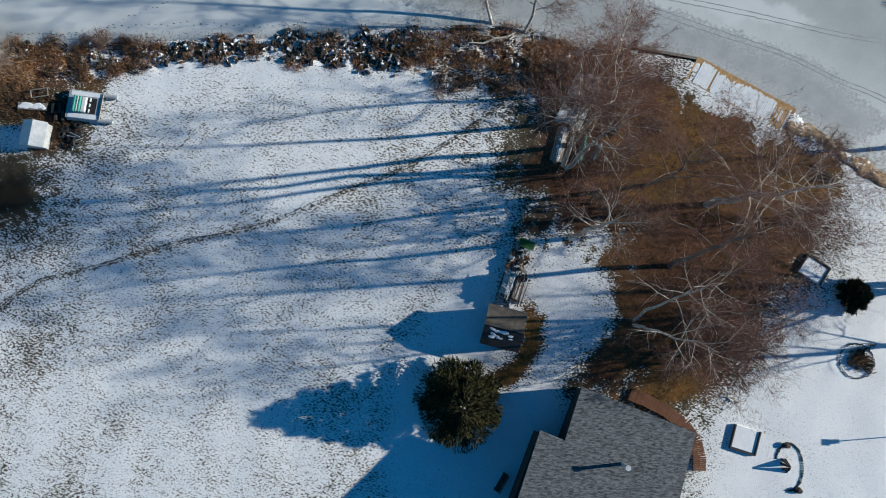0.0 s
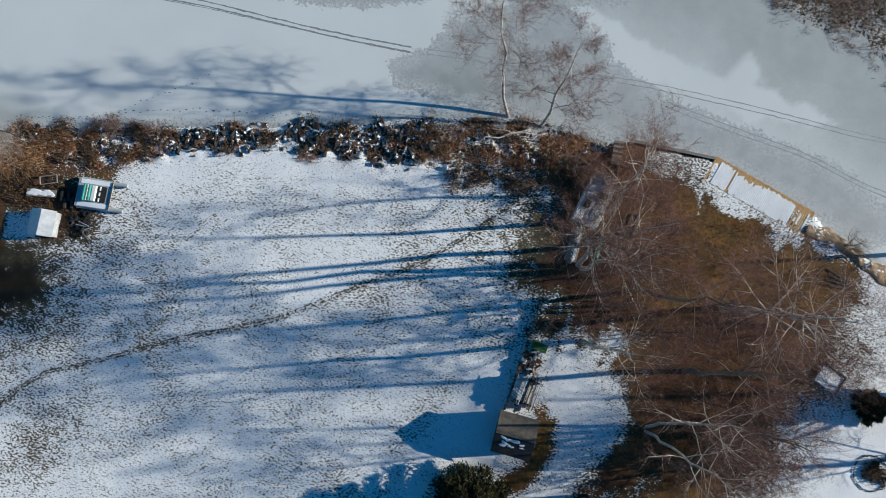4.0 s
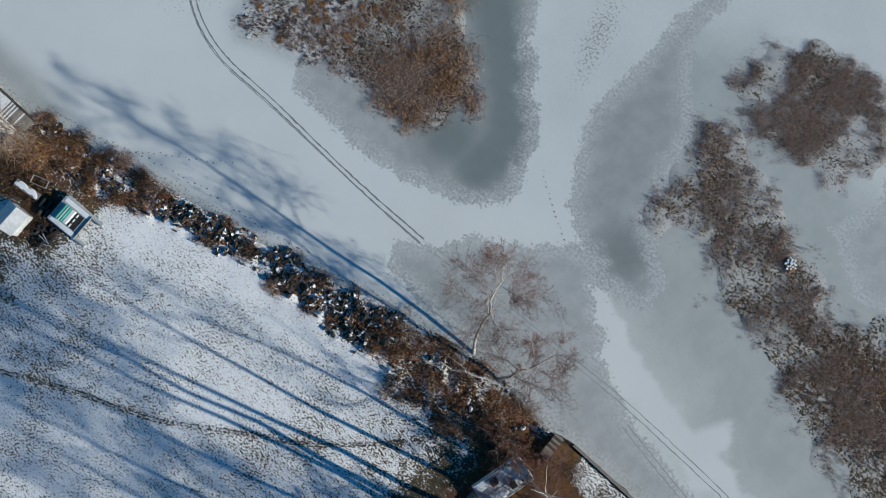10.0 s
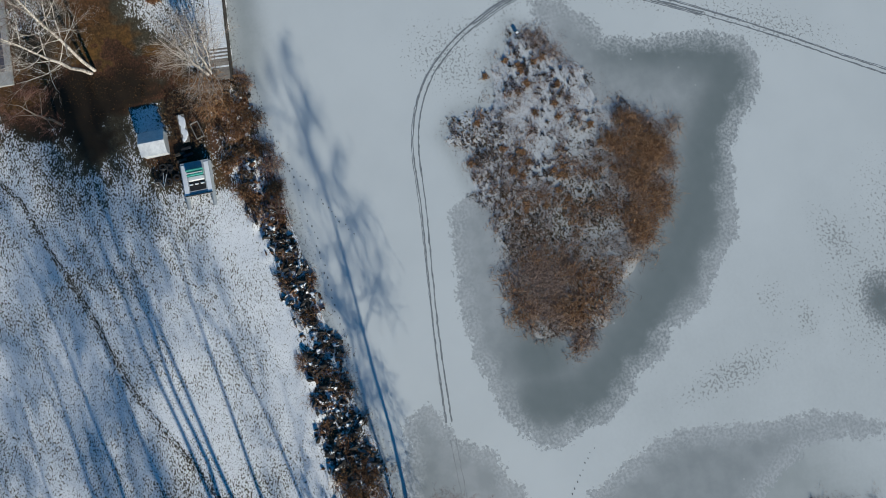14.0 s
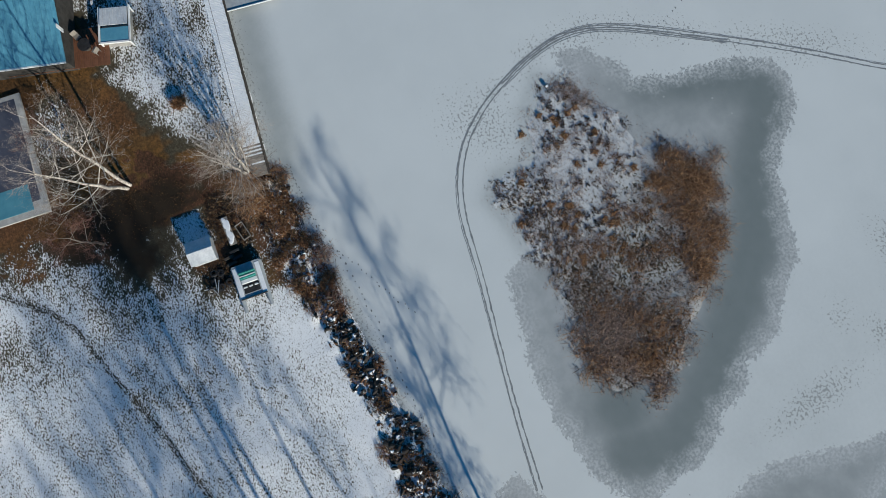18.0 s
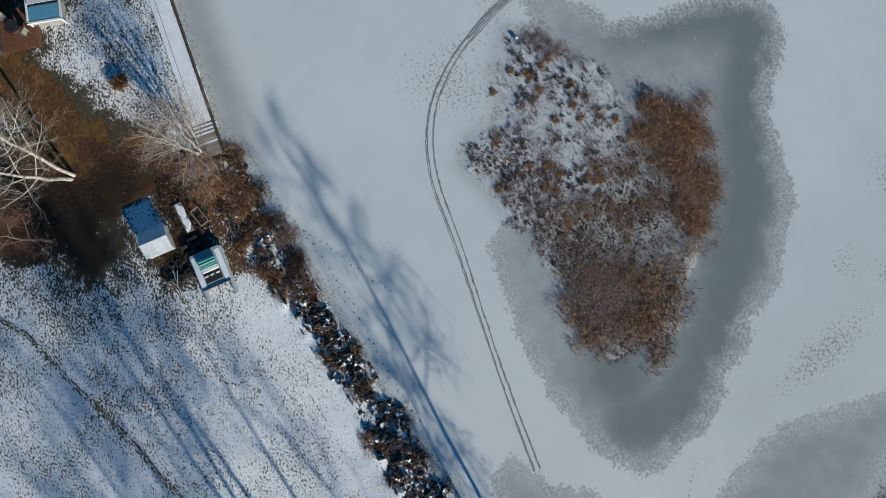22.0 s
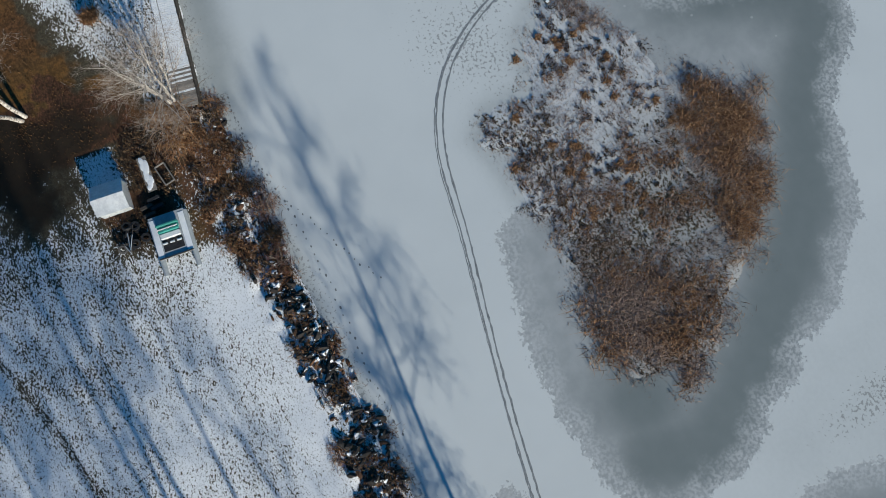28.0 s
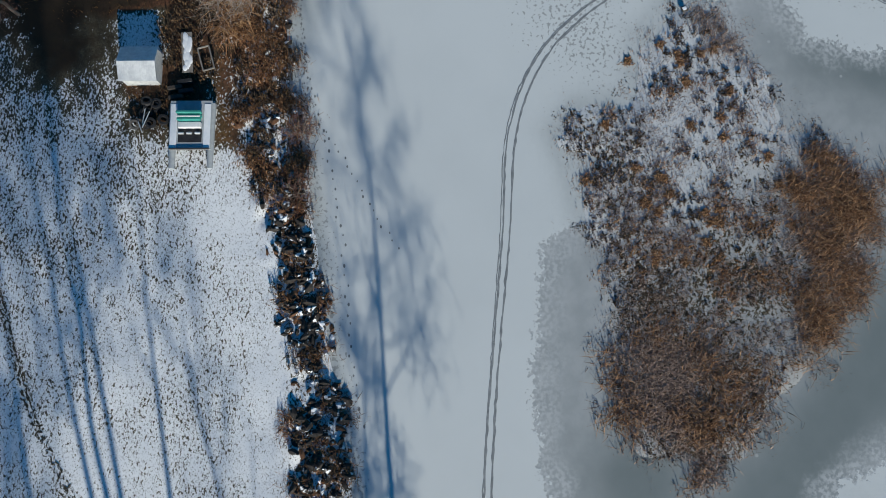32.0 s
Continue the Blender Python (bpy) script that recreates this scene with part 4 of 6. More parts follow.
p = scatter(rng, ISLAND, 330, lambda x, y: np.clip(0.35 + 0.7 * wobble(x, y, 1.0, 29), 0.05, 1) * (0.12 + 0.88 * (1 - browner(x, y))))
blades("tussocks", rng, p, land_z(p[:, 0], p[:, 1]), 16, 0.16, 0.034, 1.1, TUSSOCK, "dark tussock clumps standing in the island snow", "grass", radius=0.11)
p = scatter(rng, ISLAND, 760, lambda x, y: 0.12 + smooth(36.5 + 0.12 * (x + 24) - y, -2.5, 2.0), 1.2)
blades("tussocks", rng, p, land_z(p[:, 0], p[:, 1]), 9, 0.10, 0.028, 1.2, TUSSOCK, "small dark tussocks in rows of grey sedge", "grass", radius=0.08)
p = scatter(rng, ISLAND, 650, lambda x, y: np.clip(0.5 + 0.5 * wobble(x, y, 0.9, 31), 0.1, 1) * (1.05 - browner(x, y)), 2.5)
blades("sedge", rng, p, land_z(p[:, 0], p[:, 1]), 12, 0.12, 0.013, 1.4, SEDGE, "short grey-brown sedge tufts in the island snow", "grass", radius=0.22)
p = scatter(rng, ISLAND, 650, lambda x, y: 0.02 + smooth(37.0 + 0.12 * (x + 24) - y, -2.0, 2.0), 2.0)
blades("sedge", rng, p, land_z(p[:, 0], p[:, 1]), 12, 0.16, 0.012, 1.4, SEDGE, "low grey sedge along the island's south-west side", "grass", radius=0.28)
p = scatter(rng, ISLAND, 900, lambda x, y: np.clip(0.5 + 0.6 * wobble(x, y, 0.9, 30), 0.08, 1) * (0.1 + 0.9 * browner(x, y)), 3.0)
blades("sedge", rng, p, land_z(p[:, 0], p[:, 1]), 14, 0.18, 0.015, 1.5, SEDGE, "grey-brown sedge tufts over the snowy island", "grass", radius=0.22)
p = scatter(rng, ISLAND, 1900, lambda x, y: 0.4 + 0.6 * browner(x, y), 1.6)
blades("stems", rng, p, land_z(p[:, 0], p[:, 1]), 5, 0.32, 0.007, 0.8, STEMS, "thin pale standing stems on the island", "grass", radius=0.35)
p = scatter(rng, ISLAND, 330, lambda x, y: np.clip(0.1 + 0.9 * wobble(x, y, 0.8, 39), 0.0, 1) * (0.25 + browner(x, y)), 2.5)
blades("rust_sedge", rng, p, land_z(p[:, 0], p[:, 1]), 18, 0.24, 0.018, 1.5, REED, "rust-brown sedge patches on the island", "grass", radius=0.22)


p = scatter(rng, [(-36.0, 40.6), (-35.4, 42.2), (-33.4, 44.0), (-31.4, 44.2), (-31.8, 42.2), (-33.8, 40.6)], 110, None, 1.0)
blades("rust_sedge", rng, p, land_z(p[:, 0], p[:, 1]), 18, 0.2, 0.016, 1.5, SEDGE, "brown sedge at the island's north end", "grass", radius=0.3)


def clump(seed):
    """One cattail clump round its own foot."""
    ob = blades("leaves", np.random.RandomState(seed), np.zeros((1, 2)), np.zeros(1), 70, 0.17, 0.03, 1.6, REED, "", "", radius=0.13)
    me = ob.data
    bpy.data.objects.remove(ob)
    return me


clumps = [clump(400 + k) for k in range(4)]
p = scatter(rng, ISLAND, 40, lambda x, y: (0.1 + 0.9 * smooth(-x, 18, 24)) * smooth(inside(x, y, ISLAND), 0.8, 3.0))
for k, (x, y) in enumerate([(-32.3, 36.6)] + p.tolist()):
    top = thing("cattail_clump", x, y, max(float(land_z(x, y)), 0.0), 40 * k, "orange-brown cattail clump standing in snow", "cattails", "cattail clumps on the island")
    child("leaves", clumps[k % 4], top)
    child("root_tuft", snow_dark, top, pose(0, 0, 0.03) @ Matrix.Diagonal((0.4, 0.4, 0.2, 1)))
p = scatter(rng, ISLAND_TAN, 300, lambda x, y: np.clip(0.5 + 0.7 * wobble(x, y, 0.9, 36), 0.1, 1), 2.2)
blades("reeds", rng, p, land_z(p[:, 0], p[:, 1]), 22, 0.6, 0.011, 1.8, TANREED, "tan dry reeds bent over on the island edge", "reeds", radius=0.35)
p = scatter(rng, ISLAND_TAN, 200, None, 2.2)
blades("reeds", rng, p, land_z(p[:, 0], p[:, 1]), 10, 0.36, 0.018, 1.7, SEDGE, "brown reeds among the tan ones", "reeds", radius=0.35)
p = scatter(rng, ISLAND_TIP, 380, lambda x, y: np.clip(0.5 + 0.6 * wobble(x, y, 0.8, 37), 0.08, 1), 2.5)
blades("reeds", rng, p, land_z(p[:, 0], p[:, 1]), 11, 0.32, 0.018, 1.8, SEDGE, "brown reeds on the island point", "reeds", radius=0.35)
p = scatter(rng, ISLAND_TIP, 110, lambda x, y: np.clip(0.1 + wobble(x, y, 0.9, 38), 0.0, 1), 2.5)
blades("reeds", rng, p, land_z(p[:, 0], p[:, 1]), 13, 0.6, 0.016, 1.7, TANREED, "tan dry reeds on the island point", "reeds", radius=0.35)
p = scatter(rng, EAST_ISLAND, 3400, lambda x, y: np.clip(0.55 + 0.5 * wobble(x, y, 0.7, 33), 0.06, 1), 4.0)
blades("sedge", rng, p, land_z(p[:, 0], p[:, 1]), 24, 0.24, 0.011, 1.6, SEDGE, "grey-brown marsh sedge with snow between", "grass", radius=0.2)
p = scatter(rng, EAST_ISLAND, 640, lambda x, y: np.clip(0.25 + 0.6 * wobble(x, y, 0.6, 34), 0.02, 1), 4.0)
blades("reeds", rng, p, land_z(p[:, 0], p[:, 1]), 10, 0.3, 0.015, 1.6, REED, "rusty reeds in the marsh", "reeds", radius=0.3)
p = scatter(rng, EAST_ISLAND, 260, None, 3.0)
blades("tussocks", rng, p, land_z(p[:, 0], p[:, 1]), 12, 0.08, 0.03, 1.7, TUSSOCK, "dark tussocks in the marsh snow", "grass", radius=0.1)
p = scatter(rng, NORTH_REEDS, 1250, lambda x, y: np.clip(0.5 + 0.6 * wobble(x, y, 0.7, 35), 0.05, 1), 3.0)
blades("sedge", rng, p, land_z(p[:, 0], p[:, 1]), 24, 0.24, 0.011, 1.6, SEDGE, "grey-brown marsh sedge north of the channel", "grass", radius=0.22)
for poly, n in ((YARD, 800), (WEST_YARD, 800)):
    p = scatter(rng, poly, n)
    p = p[(p[:, 0] > -42) | (p[:, 1] > 0.5)]
    blades("dry_grass", rng, p, land_z(p[:, 0], p[:, 1]), 9, 0.16, 0.02, 1.0, TURF, "short brown winter grass with fallen leaves", "grass", radius=0.3)
BANK_W = [(-38, 16.4), (-36.5, 17.1), (-30, 17.6), (-24, 18.1), (-23, 16.6), (-28.8, 14.6), (-31.5, 14.3), (-34.5, 13.6), (-37.5, 13.5)]
BANK_MID = [(-27, 17.6), (-18.7, 18.4), (-9.6, 19.3), (-4, 20.3), (-3, 16.2), (-9.5, 16.4), (-16, 16.9), (-21, 16.4), (-26, 15.4)]
BANK_E = [(-5, 20.2), (2, 20.8), (5, 20.8), (9, 19.3), (11.5, 19.2), (11, 17), (9, 16.4), (8.2, 14.6), (4, 14.8), (-0.5, 14.8), (-4, 16.2)]
for poly, n1, n2 in ((BANK_W, 270, 130), (BANK_MID, 170, 80), (BANK_E, 380, 50)):
    p = scatter(rng, poly, n1, lambda x, y: np.clip(0.4 + 1.2 * wobble(x, y, 1.3, 44), 0.03, 1), 1.0)
    blades("reeds", rng, p, land_z(p[:, 0], p[:, 1]), 24, 0.38, 0.014, 1.4, BANKGRASS, "rust-brown dry grass on the lake bank", "grass", radius=0.25)
    p = scatter(rng, poly, n2, lambda x, y: np.clip(0.3 + 1.2 * wobble(x, y, 1.5, 45), 0.03, 1), 1.0)
    blades("brush", rng, p, land_z(p[:, 0], p[:, 1]), 16, 0.5, 0.026, 0.8, TUSSOCK, "dark brush on the stony lake bank", "brush", radius=0.2)


p = scatter(rng, [(-36.9, 10.6), (-36.4, 12.9), (-31.6, 12.6), (-30.2, 10.0), (-30.6, 8.6), (-32.3, 8.6), (-32.4, 10.2), (-34.4, 10.4)], 190)
blades("brush", rng, p, land_z(p[:, 0], p[:, 1]), 10, 0.3, 0.03, 1.2, TUSSOCK, "dark weeds among stored things", "brush", radius=0.25)
p = scatter(rng, [(-38.2, 13.2), (-38.2, 15.2), (-36.2, 15.4), (-36.0, 13.4)], 60)
blades("reeds", rng, p, land_z(p[:, 0], p[:, 1]), 20, 0.7, 0.02, 1.8, REED, "flattened tan reeds beside the seawall walk", "reeds", radius=0.3)


# ---- bank stones ----
riprap = thing("stone_bank", -15, 17.5, 0, 0, "dark stone riprap along the lawn edge, half under snow", "riprap", kind="structure")
rocks = [stone_mesh(k, ROCK) for k in range(6)] + [stone_mesh(9, ROCK)]
boulders = [stone_mesh(k + 40, BOULDER) for k in range(6)]
r2 = np.random.RandomState(7)
for x, y in scatter(r2, BANK_MID, 298, zone(BANK_MID), 1.2):
    s = r2.uniform(0.24, 0.68)
    child("stone", boulders[r2.randint(0, 6)], riprap, pose(x + 15, y - 17.5, float(land_z(x, y)) + 0.12 * s, r2.uniform(-15, 15), r2.uniform(-15, 15), r2.uniform(0, 360)) @ Matrix.Diagonal((s * 1.4, s * 0.75, s * 1.6, 1)))


def rubble(name, poly, count, low, high, seed, label):
    """Many small angular lumps heaped along the bank, one mesh of loose pieces."""
    r = np.random.RandomState(seed)
    p = scatter(r, poly, count, zone(poly), 1.0)
    base = bmesh.new()
    bmesh.ops.create_icosphere(base, subdivisions=1, radius=0.5)
    bv = np.array([v.co for v in base.verts])
    bf = np.array([[v.index for v in f.verts] for f in base.faces])
    base.free()
    size = r.uniform(low, high, count) ** 1.0
    v = bv[None] * r.uniform(0.6, 1.3, (count, len(bv), 1)) * (size[:, None] * np.stack([r.uniform(0.7, 1.7, count), r.uniform(0.5, 1.0, count), r.uniform(0.4, 0.9, count)], 1))[:, None]
    a = r.uniform(0, 2 * np.pi, count)
    c, sn = np.cos(a)[:, None], np.sin(a)[:, None]
    v = np.stack([v[:, :, 0] * c - v[:, :, 1] * sn, v[:, :, 0] * sn + v[:, :, 1] * c, v[:, :, 2]], -1)
    v += np.stack([p[:, 0], p[:, 1], land_z(p[:, 0], p[:, 1]) + 0.08 * size], 1)[:, None]
    f = (bf[None] + (np.arange(count) * len(bv))[:, None, None]).reshape(-1, 3)
    return tagged(new(name, mesh_from(name, v.reshape(-1, 3), f, RUBBLE)), label, "rubble", kind="stuff")


rubble("bank_rubble", BANK_MID, 900, 0.14, 0.46, 301, "dark rubble and litter with clinging snow on the bank")
rubble("bank_rubble", BANK_W, 260, 0.15, 0.45, 302, "brown litter and rubble with patches of snow")
rubble("bank_rubble", BANK_E, 260, 0.15, 0.45, 303, "brown litter and rubble below the birches")


# ---- tracks on the ice ----
def ribbon(name, line, offset, width, z, mat, label, seed):
    r = np.random.RandomState(seed)
    pts = np.array(line, float)
    seg = np.hypot(*np.diff(pts, axis=0).T)
    s = np.concatenate([[0], np.cumsum(seg)])
    t = np.arange(0, s[-1], 0.35)
    x, y = np.interp(t, s, pts[:, 0]), np.interp(t, s, pts[:, 1])
    k = np.ones(13) / 13
    x, y = (np.convolve(np.pad(a, 6, mode="edge"), k, "valid") for a in (x, y))
    dx, dy = np.gradient(x), np.gradient(y)
    n = np.hypot(dx, dy)
    nx, ny = -dy / n, dx / n
    o = offset + 0.05 * np.sin(t * 0.23 + seed) + 0.015 * r.normal(size=len(t))
    w = width * r.uniform(0.55, 1.25, len(t)) / 2
    v = np.stack([np.stack([x + nx * (o - w), y + ny * (o - w), np.full_like(x, z)], 1), np.stack([x + nx * (o + w), y + ny * (o + w), np.full_like(x, z)], 1)], 1).reshape(-1, 3)
    i = np.arange(len(t) - 1)[:, None] * 2
    return tagged(new(name, mesh_from(name, v, i + np.array([[0, 2, 3, 1]]), mat)), label, "track", kind="structure")


for j, (off, w) in enumerate(((-0.2, 0.13), (0.2, 0.12), (0.30, 0.06))):
    ribbon("sled_track", SLED_TRACK[5:], off, w, 0.004 + 0.001 * j, TRACK, "grey sled runner track pressed into the snow", j)
for j, (off, w) in enumerate(((-0.02, 0.14), (-0.36, 0.07))):
    ribbon("sled_track", SLED_TRACK[12:18], off, w, 0.007 + 0.001 * j, TRACK, "second runner track beside the first on the bend", j + 20)
for j, off in enumerate((-0.2, 0.2)):
    ribbon("sled_track", SLED_TRACK[:6], off, 0.09, 0.004 + 0.001 * j, TRACKFAINT, "faint sled runner track on grey ice", j + 8)
    ribbon("sled_track", SIDE_TRACK, off, 0.1, 0.004 + 0.001 * j, TRACKFAINT, "faint sled runner track on grey ice", j + 5)

# ---- dock and seawall ----
def planks(parent, name, length, width, n, mats, thick=0.04, z=0.0, r=None, snow=None):
    """Boards across a deck of the given length (x) and width (y), each an object on shared meshes."""
    r = r or np.random.RandomState(1)
    step = length / n
    bms, made = [], []
    for m in mats:
        bm = box(0, 0, 0, step * 0.9, width, thick, 0, 0.006)
        me = bpy.data.meshes.new(name)
        bm.to_mesh(me)
        bm.free()
        me.materials.append(m)
        bms.append(me)
    for k in range(n):
        x = -length / 2 + step * (k + 0.5)
        made.append(child(name, bms[snow(k / n, r) if snow else r.randint(len(bms))], parent, pose(x, r.uniform(-0.03, 0.03), z + r.uniform(-0.004, 0.004), 0, 0, r.uniform(-0.4, 0.4))))
    return made


dock = thing("dock", 23.1, 15.8, 0.0, -26.7, "yellow pine dock on the shore, mostly under snow", "dock")
dock_boards = planks(dock, "board", 9.0, 2.3, 62, (DOCKWOOD,), z=0.58)
rd = np.random.RandomState(31)
for k, board in enumerate(dock_boards):
    if (4 <= k < 50 and rd.uniform() > 0.025) or rd.uniform() < 0.12:
        y1 = 1.0 - 0.18 * rd.uniform(0, 1) - 0.45 * max(0, math.sin(k * 0.13 - 1.2)) * rd.uniform(0.3, 1)
        y0 = -1.1 + (0.3 * rd.uniform(0, 1) if rd.uniform() < 0.25 else 0.0)
        part("snow_strip", box(0, (y0 + y1) / 2, 0.032, rd.uniform(0.118, 0.140), y1 - y0, 0.03, 0, 0.006), SNOW, board)
for y in (-1.05, 0.0, 1.05):
    part("joist", box(0, y, 0.46, 8.9, 0.09, 0.18), DARKWOOD, dock)
for x in (-4.2, -1.4, 1.4, 4.2):
    for y in (-1.05, 1.05):
        part("post", rod((x, y, -0.6), (x, y, 0.5), 0.08), DARKWOOD, dock)
wall = thing("seawall", 16.2, 19.1, 0.0, -8.0, "low dark timber seawall between dock and bank", "seawall", kind="structure")
for k in range(5):
    part("timber", box(-2.6 + 1.32 * k, 0, 0.27, 1.3, 0.16, 0.72), DARKWOOD, wall)
part("cap", box(0, -0.02, 0.66, 6.7, 0.24, 0.06), GREYWOOD, wall)

quay = thing("seawall_walk", -45.8, 16.6, 0.0, 172.5, "long snow-covered timber walk above the lake", "boardwalk", kind="structure")
planks(quay, "board", 16.5, 1.5, 110, (SNOW, GREYWOOD), z=0.66, r=np.random.RandomState(5), snow=lambda f, r: int(f < 0.16 and r.uniform() < 0.75))
part("edge_joint", box(0, 0.35, 0.682, 16.4, 0.03, 0.006), DARKWOOD, quay)
part("wall_face", box(0, -0.82, 0.3, 16.5, 0.1, 0.8), DARKWOOD, quay)

# ---- grey-roofed house ----
house = thing("house", 10.4, -8.2, LAWN_Z, -18.6, "single-storey house with grey shingled gable roof", "house")
PITCH, EAVE, DEEP, WIDE = 0.24, 2.55, 9.6, 8.95
def roof_z(s):
    return EAVE + PITCH * s
def slab(x0, x1, s0, s1, t=0.16):
    bm = bmesh.new()
    for x in (x0, x1):
        for s in (s0, s1):
            for d in (0, -t):
                bm.verts.new((x, -s, roof_z(s) + d))
    bmesh.ops.convex_hull(bm, input=bm.verts)
    return bm
part("roof", slab(0, WIDE, 0, DEEP), SHINGLE, house)
part("wing_roof", slab(-1.9, 0, 4.0, DEEP), SHINGLE, house)
bm = slab(-1.9, WIDE, 0, DEEP)
bmesh.ops.transform(bm, matrix=Matrix.Translation((0, -2 * DEEP, 0)) @ Matrix.Diagonal((1, -1, 1, 1)), verts=bm.verts)
part("far_roof", bm, SHINGLE, house)
for k in range(68):
    s = 0.02 + k * 0.14
    z = roof_z(s)
    for x0, x1 in ((0, WIDE), (-1.9, 0)):
        if x0 < 0 and s < 4.05:
            continue
        course = bmesh.new()
        a = [course.verts.new(c) for c in ((x0 + 0.01, -s, z + 0.016), (x1 - 0.01, -s, z + 0.016), (x1 - 0.01, -s - 0.14, z + PITCH * 0.14 + 0.004), (x0 + 0.01, -s - 0.14, z + PITCH * 0.14 + 0.004))]
        course.faces.new(a)
        b = [course.verts.new(c) for c in ((x0 + 0.01, -s, z + 0.001), (x1 - 0.01, -s, z + 0.001))]
        course.faces.new((a[0], b[0], b[1], a[1]))
        part("shingle_course", course, SHINGLE, house)
part("wall", box(WIDE / 2 + 0.0, -DEEP, 1.2, WIDE - 0.3, 2 * DEEP - 0.3, 2.4, 0, 0), DARKSIDING, house)
part("wing_wall", box(-0.85, -(4.3 + DEEP) / 2 - 2, 1.2, 1.8, DEEP - 0.6, 2.4, 0, 0), DARKSIDING, house)
part("fascia", box(WIDE / 2, 0.03, EAVE - 0.1, WIDE, 0.04, 0.2), DARKWOOD, house)
part("vent_pipe", rod((4.4, -4.0, roof_z(4.0) - 0.1), (4.4, -4.0, roof_z(4.0) + 1.5), 0.12, sides=12), STEEL, house)
part("vent_cap", rod((4.4, -4.0, roof_z(4.0) + 1.5), (4.4, -4.0, roof_z(4.0) + 1.66), 0.2, sides=12), STEEL, house)

# ---- brown-roofed garden shed ----
shed = thing("garden_shed", 4.5, -4.2, LAWN_Z, -11, "small dark garden shed with brown felt roof", "shed")
part("wall", box(0, 0, 1.0, 2.6, 2.7, 2.0, 0, 0.01), DARKWOOD, shed)
for s in (1, -1):
    bm = bmesh.new()
    for x in (-1.5, 1.5):
        for y, z in ((0, 2.75), (s * 1.55, 2.0)):
            for d in (0, -0.08):
                bm.verts.new((x, y, z + d))
    bmesh.ops.convex_hull(bm, input=bm.verts)
    # north slope brown, south slope black: its shade is put into the colour
    part("roof_slope", bm, SHINGLE_BROWN if s > 0 else BLACK, shed)

# ---- metal shed by the bank ----
mshed = thing("metal_shed", -33.6, 9.15, LAWN_Z, -4, "small galvanised metal shed with bright gable roof", "shed")
part("wall", box(0, 0, 0.45, 1.8, 1.95, 0.95), STEEL, mshed)
for s in (1, -1):
    bm = bmesh.new()
    for y in (-1.05, 1.05):
        for x, z in ((0, 1.32), (s * 1.0, 0.92)):
            for d in (0, -0.03):
                bm.verts.new((x, y, z + d))
    bmesh.ops.convex_hull(bm, input=bm.verts)
    part("roof_sheet", bm, STEEL, mshed)

# ---- pedal raft ----
raft = thing("pedal_boat", -30.0, 11.8, LAWN_Z, -4, "grey pedal boat with teal seats stored on the lawn", "boat")
for y in (-1.05, 1.05):
    part("float", rod((-1.3, y, 0.25), (2.4, y, 0.25), 0.24, 0.16, 12), DECKGREY, raft)
part("deck", box(0, 0, 0.52, 2.8, 2.3, 0.08, 0, 0.02), DECKGREY, raft)
for k, x in enumerate((-0.45, -0.25)):
    part("seat", box(x, 0, 0.72 + 0.12 * k, 0.18, 1.3, 0.3 - 0.1 * k, 0, 0.04), TEAL, raft)

# ---- evergreen ----
def conifer(seed, x, y, height, radius, label, name="evergreen_tree"):
    r = np.random.RandomState(seed)
    z = float(land_z(x, y))
    top = thing(name, x, y, z, 0, label, "tree")
    part("trunk", rod((0, 0, -0.1), (0, 0, height * 0.95), 0.2, 0.03, 9), BARK, top)
    whorls = int(90 * radius ** 0.5)
    bf = np.linspace(0.02, 0.97, whorls)
    ba = np.arange(whorls) * 2.399 + r.normal(0, 0.3, whorls)
    bl = radius * (1 - bf ** 1.7) ** 0.8 * r.uniform(0.6, 1.18, whorls) + 0.08
    n = int(9000 * radius)
    k = r.choice(whorls, n, p=bl ** 1.3 / (bl ** 1.3).sum())
    s = np.sqrt(r.uniform(0.02, 1, n))
    ang = ba[k] + r.normal(0, 0.16, n) * (1.15 - 0.5 * s)
    f = bf[k]
    rr = bl[k] * s + 0.03
    c = np.stack([rr * np.cos(ang), rr * np.sin(ang), 0.25 + f * (height - 0.25) - 0.10 * rr + r.normal(0, 0.09, n)], 1)
    d = np.stack([np.cos(ang), np.sin(ang), r.normal(0.1, 0.35, n)], 1) + r.normal(0, 0.35, (n, 3))
    d /= np.linalg.norm(d, axis=1, keepdims=True)
    side = np.cross(d, r.normal(0, 1, (n, 3)))
    side /= np.linalg.norm(side, axis=1, keepdims=True)
    ln = r.uniform(0.12, 0.34, n)[:, None]
    v = np.stack([c - side * 0.05, c + side * 0.05, c + d * ln], 1).reshape(-1, 3)
    child("crown", mesh_from("crown", v, np.arange(len(v)).reshape(-1, 3), NEEDLE), top)
    return top


conifer(3, 1.7, -10.0, 6.0, 3.3, "dense dark green spruce by the lawn")
conifer(4, 31.8, -0.2, 1.9, 1.1, "small rounded dark evergreen bush in snow", "evergreen_bush")

# ---- blue-roofed house ----
bh = thing("blue_roofed_house", -51.5, 5.4, LAWN_Z, 74.0, "house with blue standing-seam metal roof", "house")
part("wall", box(-4.7, 4.7, 1.4, 8.4, 8.4, 2.8, 0, 0), DARKSIDING, bh)
bm = bmesh.new()
for x in (-9.2, 0.0):
    for y, z in ((0, 2.9), (5, 4.2)):
        for d in (0, -0.14):
            bm.verts.new((x, y, z + d))
bmesh.ops.convex_hull(bm, input=bm.verts)
part("roof", bm, BLUEROOF, bh)

